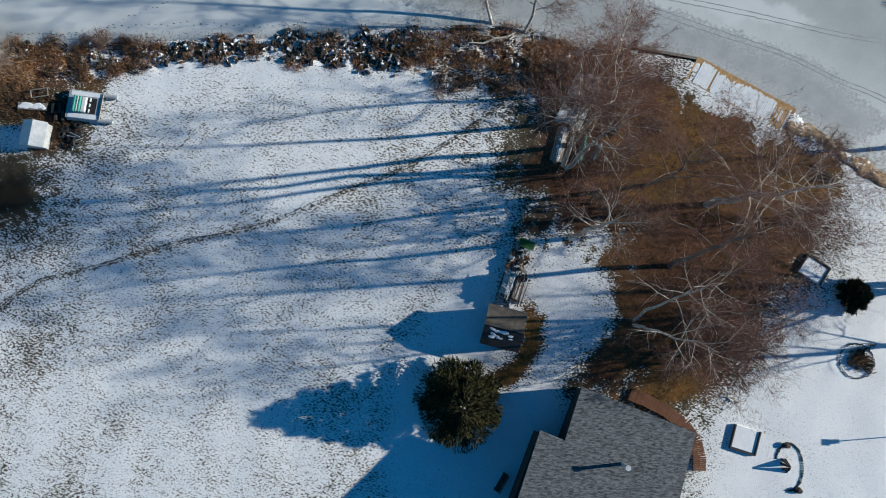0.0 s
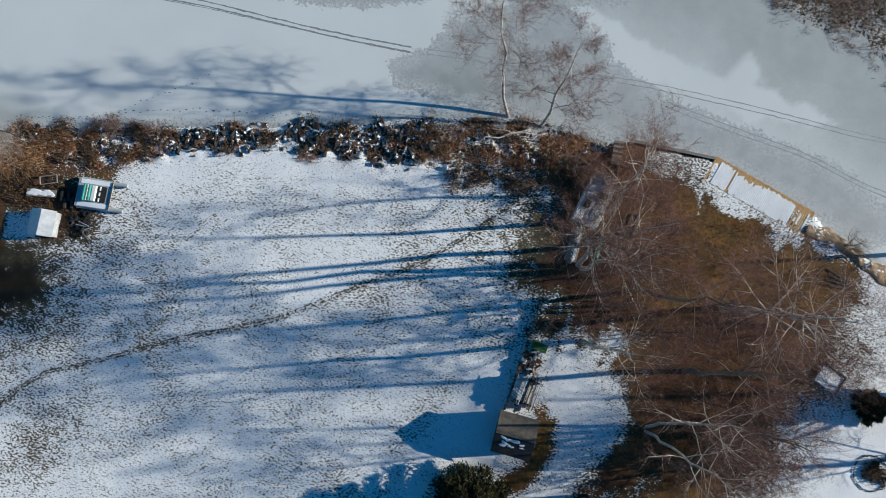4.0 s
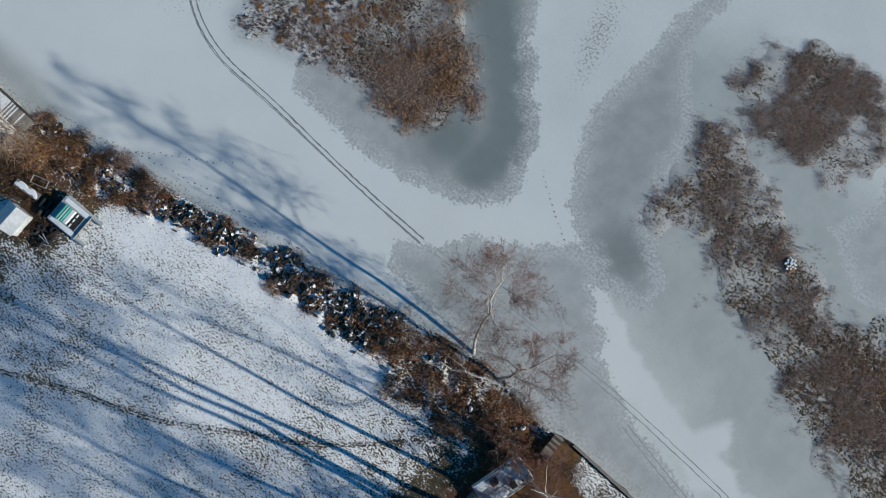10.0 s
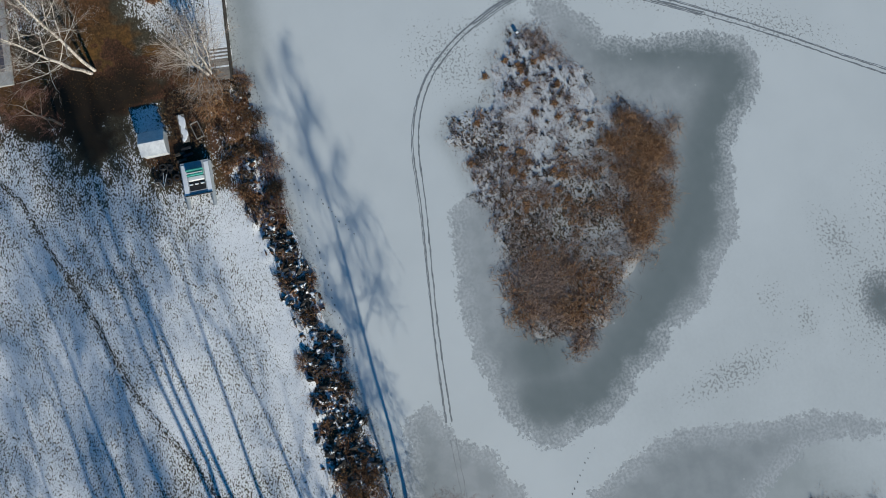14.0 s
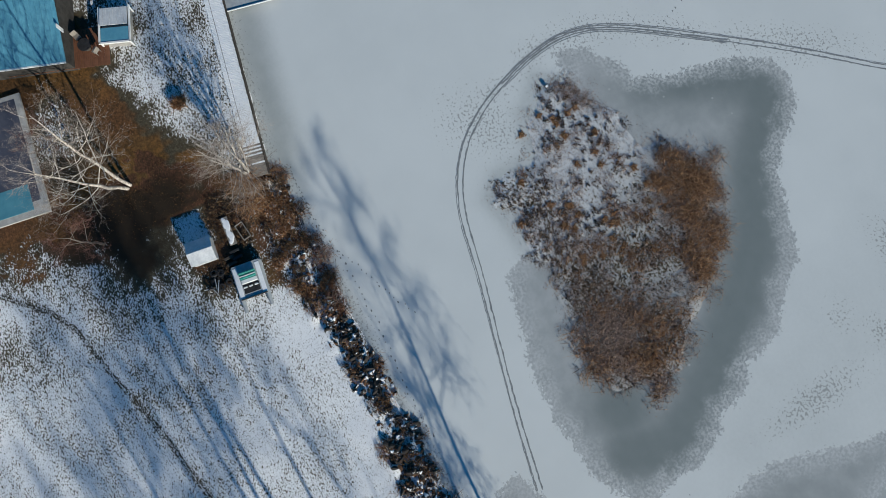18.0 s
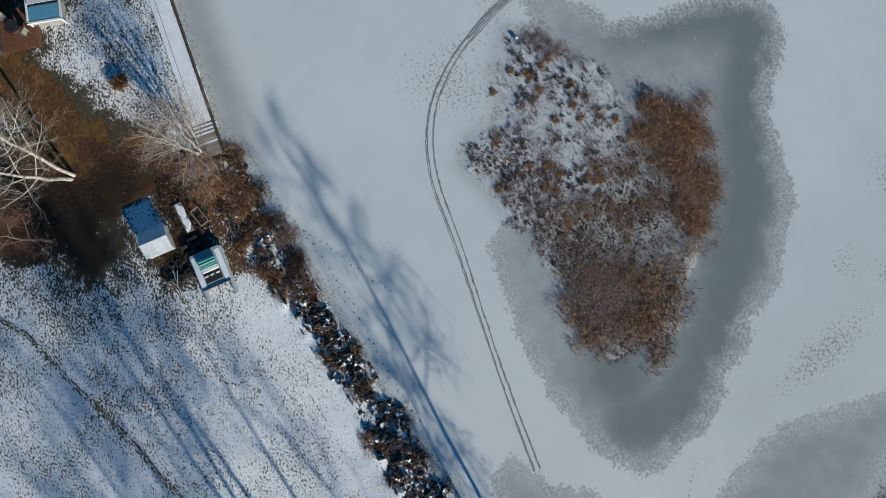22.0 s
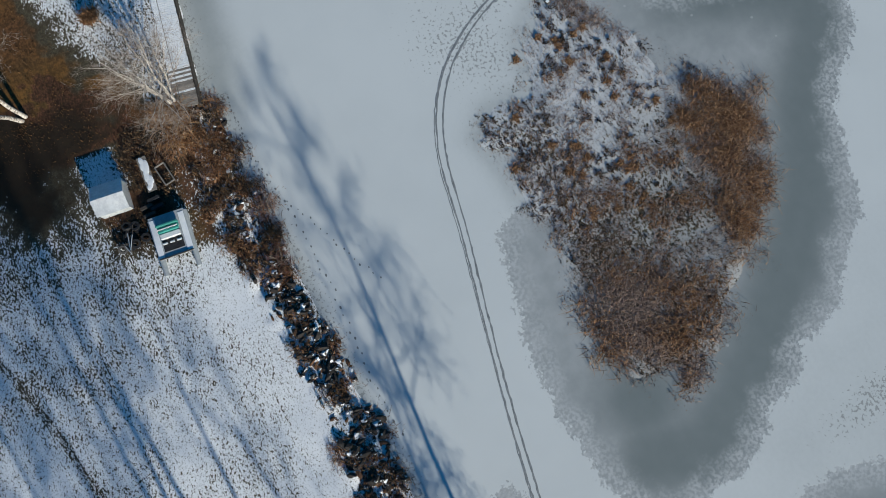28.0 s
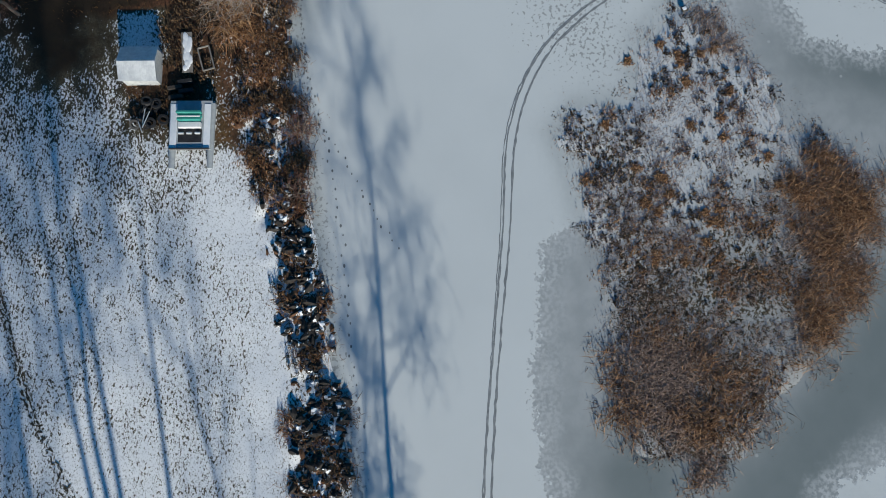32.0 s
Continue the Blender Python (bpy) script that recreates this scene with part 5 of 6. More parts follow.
# ---- pool ----
pool = thing("swimming_pool", -47.0, -4.6, LAWN_Z, -5, "in-ground pool half under a teal winter cover", "pool")
part("coping", box(-0.3, 0, 0.12, 10.5, 8.2, 0.2), CONCRETE, pool)
part("water", box(-0.7, -0.1, 0.225, 8.9, 7.4, 0.02), POOLICE, pool)
part("cover", box(3.3, -0.4, 0.25, 2.2, 6.6, 0.04), TEALCOVER, pool)

# ---- wooden fence and the things stored along it ----
fence = thing("board_edging", 4.95, 1.85, LAWN_Z, 74.3, "low weathered board edging between lawn and yard", "edging")
for k in range(31):
    part("board", box(-4.5 + 0.3 * k, 0.03 * (k % 2), 0.18 + 0.03 * math.sin(k * 2.1), 0.29, 0.03, 0.46, 0, 0), GREYWOOD if k % 3 else DARKWOOD, fence)
for k in range(6):
    part("post", box(-4.5 + 1.8 * k, -0.06, 0.25, 0.1, 0.1, 0.6), DARKWOOD, fence)

cart = thing("garden_cart", 6.15, 2.45, LAWN_Z, -16, "green metal garden cart with white handles", "cart")
bm = boxes([(0, 0, 0.42, 1.25, 0.62, 0.05), (0, 0.3, 0.58, 1.25, 0.03, 0.32), (0, -0.3, 0.58, 1.25, 0.03, 0.32), (-0.62, 0, 0.58, 0.03, 0.62, 0.32)], 0.006)
part("tray", bm, GREEN, cart)
for y in (-0.33, 0.33):
    part("handle", rod((0.3, y, 0.62), (1.25, y * 0.8, 0.72), 0.025), WHITE, cart)
    wheel = part("wheel", rod((-0.25, y + 0.02, 0.2), (-0.25, y + (0.10 if y > 0 else -0.10), 0.2), 0.1, sides=12), STEEL, cart)
    part("tyre", rod((-0.25, y + 0.02, 0.2), (-0.25, y + (0.09 if y > 0 else -0.09), 0.2), 0.2, sides=14), BLACK, wheel)
    part("leg", rod((0.45, y, 0.0), (0.45, y, 0.42), 0.02), STEEL, cart)

r3 = np.random.RandomState(51)
pile = thing("scrap_pile", 5.55, 1.2, LAWN_Z, 74, "heap of rusty scrap, bricks and cut firewood", "scrap pile")
for k in range(46):
    x, y, z = r3.uniform(-0.75, 0.75), r3.uniform(-0.7, 0.7), r3.uniform(0.1, 0.55)
    bm = boxes([(0, 0, 0, r3.uniform(0.2, 0.6), r3.uniform(0.08, 0.25), r3.uniform(0.06, 0.2))], 0.01)
    bmesh.ops.transform(bm, matrix=pose(x, y, z, r3.uniform(-30, 30), r3.uniform(-30, 30), r3.uniform(0, 180)), verts=bm.verts)
    part("scrap_piece", bm, (RUST, RUST, DARKWOOD, STEEL, STONE)[k % 5], pile)
lumber = thing("lumber_stack", 5.45, -1.05, LAWN_Z, 74, "stack of long snowy boards and pipes", "lumber")
for k in range(18):
    part("plank", box(r3.uniform(-0.2, 0.2), -0.75 + 0.085 * k, 0.35 + 0.36 * (k % 3), r3.uniform(2.0, 2.6), 0.075, 0.09, r3.uniform(-3, 3)), (RUST, GREYWOOD, SNOW, DARKWOOD)[k % 4], lumber)
for x in (-0.9, 0.9):
    part("bearer", box(x, -0.05, 0.5, 0.1, 1.6, 1.0), DARKWOOD, lumber)
tarp_bm = bmesh.new()
bmesh.ops.create_grid(tarp_bm, x_segments=14, y_segments=10, size=0.5)
for v in tarp_bm.verts:
    v.co.x *= 1.9
    v.co.y *= 0.9
    v.co.z = 1.12 + 0.10 * math.sin(v.co.x * 7) * math.cos(v.co.y * 6) - 0.45 * abs(v.co.y) + 0.05 * math.sin(v.co.x * 17 + v.co.y * 11)
tarp = thing("grey_tarp", 4.75, -0.7, LAWN_Z + 0.1, 74, "crumpled silver tarp over stored things", "tarp")
part("sheet", tarp_bm, plain("silver_tarp", (0.30, 0.31, 0.31), (0.5, 0.51, 0.51), 2.0, 0.45, fine=9), tarp)
part("covered_box", box(0, 0, 0.4, 1.6, 0.55, 1.0), DARKWOOD, tarp)

# ---- boats in the yard ----
pont = thing("pontoon_boat", 9.75, 14.2, LAWN_Z, 68, "old white pontoon boat on blocks, dusted with snow", "boat")
for y in (-0.8, 0.8):
    part("float", rod((-2.1, y, 0.5), (2.1, y, 0.5), 0.28, sides=14), STEEL, pont)
    part("rail", box(0.1, y * 1.25, 1.25, 3.9, 0.06, 0.06), WHITE, pont)
    for x in (-1.8, -0.5, 0.8, 2.0):
        part("rail_post", box(x, y * 1.25, 1.05, 0.05, 0.05, 0.4), WHITE, pont)
    for x in (-1.2, 1.2):
        part("block", box(x, y, 0.12, 0.4, 0.3, 0.26), CONCRETE, pont)
part("deck", box(0, 0, 0.84, 4.2, 2.05, 0.08), DECKGREY, pont)
part("bench", boxes([(1.85, 0, 1.05, 0.5, 1.9, 0.36), (2.1, 0, 1.35, 0.12, 1.9, 0.4), (1.85, 0.92, 1.3, 0.6, 0.12, 0.35), (1.85, -0.92, 1.3, 0.6, 0.12, 0.35)], 0.03), WHITE, pont)
part("seat_box", box(0.6, -0.5, 1.1, 0.5, 0.5, 0.45, 0, 0.05), BLACK, pont)
part("seat_box", box(-0.5, 0.45, 1.1, 0.6, 0.5, 0.45, 0, 0.05), BLACK, pont)
for k in range(13):
    bm = bmesh.new()
    bmesh.ops.create_icosphere(bm, subdivisions=2, radius=0.5, matrix=pose(r3.uniform(-1.6, 1.4), r3.uniform(-0.8, 0.8), 0.88) @ Matrix.Diagonal((r3.uniform(0.4, 1.1), r3.uniform(0.3, 0.8), 0.12, 1)))
    part("snow_patch", bm, SNOW, pont)


def hull(length, width, depth, mat, parent, name="hull", up=True):
    """An open or upturned boat hull from ribs."""
    bm = bmesh.new()
    rows = []
    for i in range(13):
        f = i / 12
        w = width / 2 * math.sin(math.pi * (0.06 + 0.88 * f)) ** 0.7
        row = []
        for j in range(9):
            a = math.pi * j / 8
            z = math.sin(a) * depth
            row.append(bm.verts.new(((f - 0.5) * length, math.cos(a) * w, z if up else depth - z)))
        rows.append(row)
    for a, b in zip(rows[:-1], rows[1:]):
        for j in range(8):
            bm.faces.new((a[j], a[j + 1], b[j + 1], b[j]))
    bm.faces.new(rows[0])
    bm.faces.new(rows[-1][::-1])
    return part(name, bm, mat, parent)


rowb = thing("rowboat", 8.5, 10.8, LAWN_Z, 78, "upturned rowboat under snow beside a birch", "boat")
rowb_hull = hull(3.3, 0.95, 0.4, GREYWOOD, rowb)
for k in range(9):
    bm = bmesh.new()
    bmesh.ops.create_icosphere(bm, subdivisions=2, radius=0.5, matrix=pose(-1.2 + 0.3 * k, r3.uniform(-0.12, 0.12), 0.38) @ Matrix.Diagonal((r3.uniform(0.25, 0.6), r3.uniform(0.2, 0.5), 0.1, 1)))
    part("snow_patch", bm, SNOW, rowb_hull)
part("keel", box(0, 0, 0.41, 3.1, 0.05, 0.05), GREYWOOD, rowb)
part("gunwale", box(0, 0, 0.04, 2.9, 0.96, 0.05), GREYWOOD, rowb)
canoe = thing("canoe", 10.35, 10.5, LAWN_Z, 79, "teal canoe lying upside down on brown leaves", "canoe")
hull(2.6, 0.5, 0.3, TEAL, canoe)
part("keel_strip", box(0, 0, 0.305, 2.3, 0.03, 0.02), DARKWOOD, canoe)
kay = thing("kayak", 11.55, 10.4, LAWN_Z, 66, "short blue kayak lying on brown leaves", "kayak")
hull(1.5, 0.5, 0.26, TEALCOVER, kay)
part("seat_rim", box(0, 0, 0.27, 0.4, 0.3, 0.04), BLACK, kay)
trough = thing("wooden_planter", 12.95, 12.7, LAWN_Z, 72, "long weathered timber planter box", "planter")
for y in (-0.28, 0.28):
    part("side_board", box(0, y, 0.22, 1.8, 0.05, 0.42), GREYWOOD, trough)
for x in (-0.88, 0.88):
    part("end_board", box(x, 0, 0.22, 0.05, 0.52, 0.42), GREYWOOD, trough)
part("soil", box(0, 0, 0.14, 1.7, 0.5, 0.2), DARKWOOD, trough)
gang = thing("gangway", 11.55, 18.5, 0.55, 84, "narrow board gangway down to the ice", "gangway")
planks(gang, "board", 2.0, 0.8, 10, (DARKWOOD, GREYWOOD), z=0.12, r=np.random.RandomState(8))
for y in (-0.35, 0.35):
    part("beam", box(0, y, 0.04, 2.0, 0.07, 0.12), DARKWOOD, gang)
heap = thing("brush_heap", 16.1, 12.8, LAWN_Z, 0, "round heap of stones and twigs under frost", "heap")
for k in range(22):
    a, d = r3.uniform(0, 6.28), 0.85 * math.sqrt(r3.uniform(0, 1))
    ob = child("stone", rocks[r3.randint(0, 7)], heap, pose(d * math.cos(a), d * math.sin(a), 0.12 + 0.2 * (1 - d), 0, 0, r3.uniform(0, 360)) @ Matrix.Diagonal((0.4, 0.34, 0.3, 1)))
tw = [(np.array([r3.uniform(-0.8, 0.8), r3.uniform(-0.8, 0.8), r3.uniform(0.1, 0.4)]), r3.uniform(0, 6.28)) for _ in range(60)]
child("twig_tangle", segments_mesh("twig_tangle", [(q, q + np.array([0.5 * math.cos(a), 0.5 * math.sin(a), 0.15]), 0.012, 0.006) for q, a in tw], 3, STEMS), heap)


# ---- fallen birch limbs on the bank ----
def fallen(seed, a, b, r0, label):
    rr = np.random.RandomState(seed)
    a, b = np.array(a, float), np.array(b, float)
    top = thing("fallen_limb", *a, 0, label, "branch")
    pts = [np.zeros(3)]
    for k in range(6):
        pts.append((b - a) * (k + 1) / 6 + np.array([*rr.normal(0, 0.14, 2), rr.uniform(-0.02, 0.05)]))
    child("stem", segments_mesh("stem", [(pts[k], pts[k + 1], r0 * (1 - 0.12 * k), r0 * (0.88 - 0.12 * k)) for k in range(6)], 7, BIRCH), top)
    for k in range(5):
        q = pts[2 + k % 4]
        e = q + np.array([*rr.normal(0, 0.6, 2), rr.uniform(0.05, 0.3)])
        child("side_branch", segments_mesh("side_branch", [(q, e, r0 * 0.4, r0 * 0.12)], 5, BIRCH), top)


fallen(1, (4.5, 20.1, 0.55), (-0.6, 18.2, 0.6), 0.1, "white birch limb fallen across the bank grass")
fallen(2, (2.9, 19.4, 0.6), (1.7, 20.9, 0.4), 0.05, "broken birch branch lying on the bank")
fallen(3, (22.0, -8.5, 0.75), (23.4, -9.0, 0.7), 0.06, "dark broken branch lying on snow")
fallen(4, (4.6, 19.0, 0.6), (6.2, 20.6, 0.9), 0.06, "birch branch caught in the bank grass")


# ---- snowy east yard: beds, rings ----
def bed(x, y, turn, w, d, label):
    top = thing("raised_bed", x, y, LAWN_Z, turn, label, "raised bed", "raised beds")
    for cx, cy, sx, sy in ((-w / 2, 0, 0.11, d), (w / 2, 0, 0.11, d), (0, -d / 2, w, 0.11)):
        part("timber", box(cx, cy, 0.11, sx, sy, 0.26), DARKWOOD, top)
    part("snow_fill", box(0, 0.05, 0.04, w - 0.14, d - 0.1, 0.22, 0, 0.03), SNOW, top)


bed(23.5, -11.65, -14, 1.95, 1.85, "three-sided dark timber bed filled with snow")
bed(28.85, 1.75, 148, 2.0, 1.6, "three-sided dark timber bed filled with snow by the shrub")
ring = thing("stone_ring", 32.15, -5.2, LAWN_Z, 0, "round stone garden ring with dead dark plants", "garden ring")
for k in range(46):
    a = k * 2 * math.pi / 46
    rr = 1.34 + 0.04 * math.sin(k * 2.3)
    child("edging_stone", rocks[k % 5], ring, pose(rr * math.cos(a), rr * math.sin(a), 0.05, 0, 0, math.degrees(a) + 80 + 12 * math.sin(k * 5)) @ Matrix.Diagonal((0.2, 0.12, 0.16, 1)))
pp = np.stack([r3.normal(0.25, 0.4, 70), r3.normal(0.15, 0.4, 70)], 1)
dead = blades("dead_plants", np.random.RandomState(61), pp, np.full(70, 0.0), 12, 0.4, 0.03, 0.9, TUSSOCK, "", "", radius=0.12)
dead.parent = ring
del dead["kind"]
oval = thing("stone_border", 26.9, -13.5, LAWN_Z, 0, "oval flower bed edged with dark stones in snow", "flower bed")
for k in range(44):
    a = -1.7 + k * 4.6 / 44
    child("edging_stone", rocks[k % 5], oval, pose(1.05 * math.cos(a), 1.75 * math.sin(a), 0.05, 0, 0, k * 50) @ Matrix.Diagonal((0.24, 0.16, 0.16, 1)))
for cx, cy in ((-0.3, 1.6), (0.6, -1.7)):
    child("dark_stone", rocks[1], oval, pose(cx, cy, 0.15) @ Matrix.Diagonal((0.9, 0.7, 0.6, 1)))
cone = thing("garden_obelisk", 26.6, -13.4, LAWN_Z, 20, "dark tilted wooden garden obelisk in snow", "obelisk")
for k in range(7):
    a = k * 2 * math.pi / 7
    part("slat", rod((0.26 * math.cos(a), 0.5 * math.sin(a), 0), (0.05 * math.cos(a), 0.05 * math.sin(a), 0.85), 0.11, 0.03, 5), DARKWOOD, cone)

feeder = thing("bird_feeder", 36.2, -10.6, LAWN_Z, 0, "bird feeder on a thin pole", "bird feeder")
part("pole", rod((0, 0, 0), (0, 0, 2.0), 0.04), DARKWOOD, feeder)
part("feeder_box", box(0, 0, 2.15, 0.4, 0.3, 0.3), DARKWOOD, feeder)
part("feeder_roof", box(0, 0, 2.34, 0.56, 0.46, 0.06), GREYWOOD, feeder)

# ---- curved deck beside the grey house ----
walkway = thing("curved_deck", 12.2, -8.4, LAWN_Z, 0, "curved red-brown deck along the house", "deck")
line = [(2.4, 0.1), (3.6, -0.3), (5.2, -1.0), (6.6, -2.0), (7.5, -3.2), (7.8, -4.4), (7.8, -5.4)]
lp = np.array(line)
ls = np.concatenate([[0], np.cumsum(np.hypot(*np.diff(lp, axis=0).T))])
for k in range(int(ls[-1] / 0.15)):
    t = 0.07 + 0.15 * k
    x, y = np.interp(t, ls, lp[:, 0]), np.interp(t, ls, lp[:, 1])
    x2, y2 = np.interp(t + 0.3, ls, lp[:, 0]), np.interp(t + 0.3, ls, lp[:, 1])
    a = math.degrees(math.atan2(y2 - y, x2 - x))
    part("deck_board", box(x, y - 0.4, 0.24, 0.135, 0.95, 0.04, a, 0), DECKWOOD, walkway)
for t in np.arange(0.2, ls[-1], 1.5):
    part("footing", box(float(np.interp(t, ls, lp[:, 0])), float(np.interp(t, ls, lp[:, 1])) - 0.4, 0.11, 0.14, 0.9, 0.22), DARKWOOD, walkway)
bench = thing("garden_bench", 4.95, -15.8, LAWN_Z, 62, "dark wooden bench in the house shade", "bench")
part("seat", box(0, 0, 0.43, 1.5, 0.4, 0.05), DARKWOOD, bench)
part("backrest", box(0, -0.22, 0.75, 1.5, 0.05, 0.4), DARKWOOD, bench)
for x in (-0.65, 0.65):
    part("leg", box(x, 0, 0.2, 0.07, 0.4, 0.42), DARKWOOD, bench)

# ---- sheds: snow and trim ----
rs = np.random.RandomState(19)
for k in range(15):
    bm = bmesh.new()
    sy = rs.uniform(0.25, 0.95)
    bmesh.ops.create_icosphere(bm, subdivisions=2, radius=0.5, matrix=pose(-0.95 + 1.7 * rs.uniform(0, 1) ** 1.2, -sy, 2.75 - 0.484 * sy + 0.01, 26, 0, rs.uniform(-15, 15)) @ Matrix.Diagonal((rs.uniform(0.2, 0.6), rs.uniform(0.1, 0.28), 0.05, 1)))
    for v in bm.verts:
        v.co.x += 0.05 * math.sin(v.co.y * 23 + k)
    part("roof_snow", bm, SNOW, shed)
part("ridge_cap", box(0, 0, 2.76, 3.0, 0.16, 0.04), SHINGLE_BROWN, shed)
part("door", box(1.33, 0, 0.95, 0.05, 0.9, 1.85), GREYWOOD, shed)
for k in range(9):
    bm = boxes([(0.5, -0.98 + 0.245 * k, 0, 1.0, 0.025, 0.02)])
    bmesh.ops.transform(bm, matrix=pose(0, 0, 1.325, 0, 21.8, 0), verts=bm.verts)
    part("roof_rib", bm, STEEL, mshed)
for y in (-1.06, 1.06):
    part("gable_end", box(0, y * 0.92, 0.98, 1.0, 0.03, 0.2), STEEL, mshed)
mshed_door = part("door", box(0, -1.0, 0.45, 0.9, 0.04, 0.85), STEEL, mshed)
part("handle", box(0.3, -1.03, 0.45, 0.04, 0.04, 0.16), BLACK, mshed_door)

# ---- pedal boat: console, pedals and trim ----
part("back_cushion", box(-0.62, 0, 0.86, 0.16, 1.36, 0.36, 0, 0.04), TEAL, raft)
part("seat_stripe", box(-0.36, 0, 0.99, 0.08, 1.32, 0.03, 0, 0.01), WHITE, raft)
part("console", box(0.05, 0, 0.68, 0.35, 1.25, 0.26, 0, 0.04), WHITE, raft)
for y in (-0.45, 0.0, 0.45):
    part("pedal_crank", rod((0.5, y - 0.14, 0.68), (0.5, y + 0.14, 0.68), 0.07), STEEL, raft)
part("foot_well", box(0.62, 0, 0.575, 0.75, 1.3, 0.03), BLACK, raft)
for y in (-0.92, 0.92):
    part("side_snow", box(0.05, y, 0.575, 2.5, 0.36, 0.03, 0, 0.01), SNOW, raft)
part("front_rail", box(1.38, 0, 0.62, 0.06, 2.2, 0.1), DARKWOOD, raft)

# ---- clutter between sheds and bank ----
junk = thing("scrap_heap", -30.75, 9.2, LAWN_Z, 20, "dark heap of old tyres and frames on snow", "scrap heap")
for k in range(11):
    bm = bmesh.new()
    segs = 12
    for i in range(segs):
        a0, a1 = 2 * math.pi * i / segs, 2 * math.pi * (i + 1) / segs
        q = []
        for a, rad, z in ((a0, 0.3, 0), (a1, 0.3, 0), (a1, 0.3, 0.18), (a0, 0.3, 0.18), (a0, 0.17, 0), (a1, 0.17, 0), (a1, 0.17, 0.18), (a0, 0.17, 0.18)):
            q.append(bm.verts.new((rad * math.cos(a), rad * math.sin(a), z)))
        for f in ((0, 1, 2, 3), (5, 4, 7, 6), (3, 2, 6, 7), (1, 0, 4, 5)):
            bm.faces.new([q[i2] for i2 in f])
    bmesh.ops.remove_doubles(bm, verts=bm.verts, dist=0.001)
    bmesh.ops.transform(bm, matrix=pose(r3.uniform(-0.8, 0.9), r3.uniform(-0.9, 0.9), 0.05 + 0.1 * (k % 3), r3.uniform(-40, 40), r3.uniform(-40, 40), 0), verts=bm.verts)
    part("tyre", bm, BLACK, junk)
for k in range(8):
    a, h = r3.uniform(0, 6.28), r3.uniform(0.1, 0.5)
    x, y = r3.uniform(-0.5, 0.5), r3.uniform(-0.7, 0.7)
    part("pipe", rod((x, y, h), (x + 1.0 * math.cos(a), y + 1.0 * math.sin(a), h + 0.1), 0.03), STEEL if k % 2 else DARKWOOD, junk)
sboard = thing("snowy_board", -34.4, 11.6, LAWN_Z, 0, "wide plank platform covered in snow", "platform")
part("platform", box(0, 0, 0.16, 2.4, 0.6, 0.12), GREYWOOD, sboard)
for k in range(24):
    bm = bmesh.new()
    bmesh.ops.create_icosphere(bm, subdivisions=2, radius=0.5, matrix=pose(r3.uniform(-0.95, 0.95), r3.uniform(-0.16, 0.16), 0.22) @ Matrix.Diagonal((r3.uniform(0.3, 0.7), r3.uniform(0.15, 0.34), 0.08, 1)))
    part("snow_patch", bm, SNOW, sboard)
for x in (-1.0, 1.0):
    part("bearer", box(x, 0, 0.05, 0.12, 0.6, 0.12), DARKWOOD, sboard)
frm = thing("timber_rack", -33.9, 12.7, LAWN_Z, 12, "weathered open timber frame lying on brush", "rack")
for x, y, sx, sy in ((0, -0.32, 1.4, 0.08), (0, 0.32, 1.4, 0.08), (-0.68, 0, 0.08, 0.6), (0.68, 0, 0.08, 0.6)):
    part("rail", box(x, y, 0.35, sx, sy, 0.08), GREYWOOD, frm)
for x in (-0.66, 0.66):
    part("leg", box(x, -0.3, 0.15, 0.07, 0.07, 0.4), DARKWOOD, frm)
    part("leg", box(x, 0.3, 0.15, 0.07, 0.07, 0.4), DARKWOOD, frm)
crates = thing("dark_crates", -32.25, 11.2, LAWN_Z, 4, "low dark crates behind the pedal boat", "crate")
for k in range(4):
    part("crate", boxes([(-0.4 + 0.28 * k, 0.3 * (-1) ** k, 0.18, 0.22, 0.8, 0.36)], 0.02), DARKWOOD if k % 2 else BLACK, crates)

# ---- east shore: tan bags, timbers and stones ----
bags = thing("sandbag_terrace", 30.8, 11.0, 0.2, -28, "tan sandbag terrace on the east shore, dusted with snow", "sandbags", kind="structure")
bag = stone_mesh(33, CLAY)
for k in range(30):
    row = k % 3
    child("sandbag", bag if k % 7 else rocks[6], bags, pose(-3.0 + 0.36 * (k // 3) + 0.12 * row, 0.95 - 0.75 * row + r3.uniform(-0.2, 0.2), 0.05 + 0.12 * row, 0, 0, r3.uniform(-20, 20)) @ Matrix.Diagonal((0.8, 0.7, 0.4, 1)))
earth = thing("earth_bank", 31.0, 11.2, 0.0, 0, "tan eroded earth bank along the ice, patched with snow", "bank", kind="structure")
eb = np.array([(27.0, 13.6), (28.6, 12.9), (30.1, 12.2), (31.4, 11.2), (32.8, 10.4), (34.4, 9.4), (36.6, 7.8)])
es = np.concatenate([[0], np.cumsum(np.hypot(*np.diff(eb, axis=0).T))])
et = np.arange(0, es[-1], 0.16)
ex, ey = np.interp(et, es, eb[:, 0]), np.interp(et, es, eb[:, 1])
en = np.stack([-np.gradient(ey), np.gradient(ex)], 1)
en /= np.linalg.norm(en, axis=1, keepdims=True)
ev = []
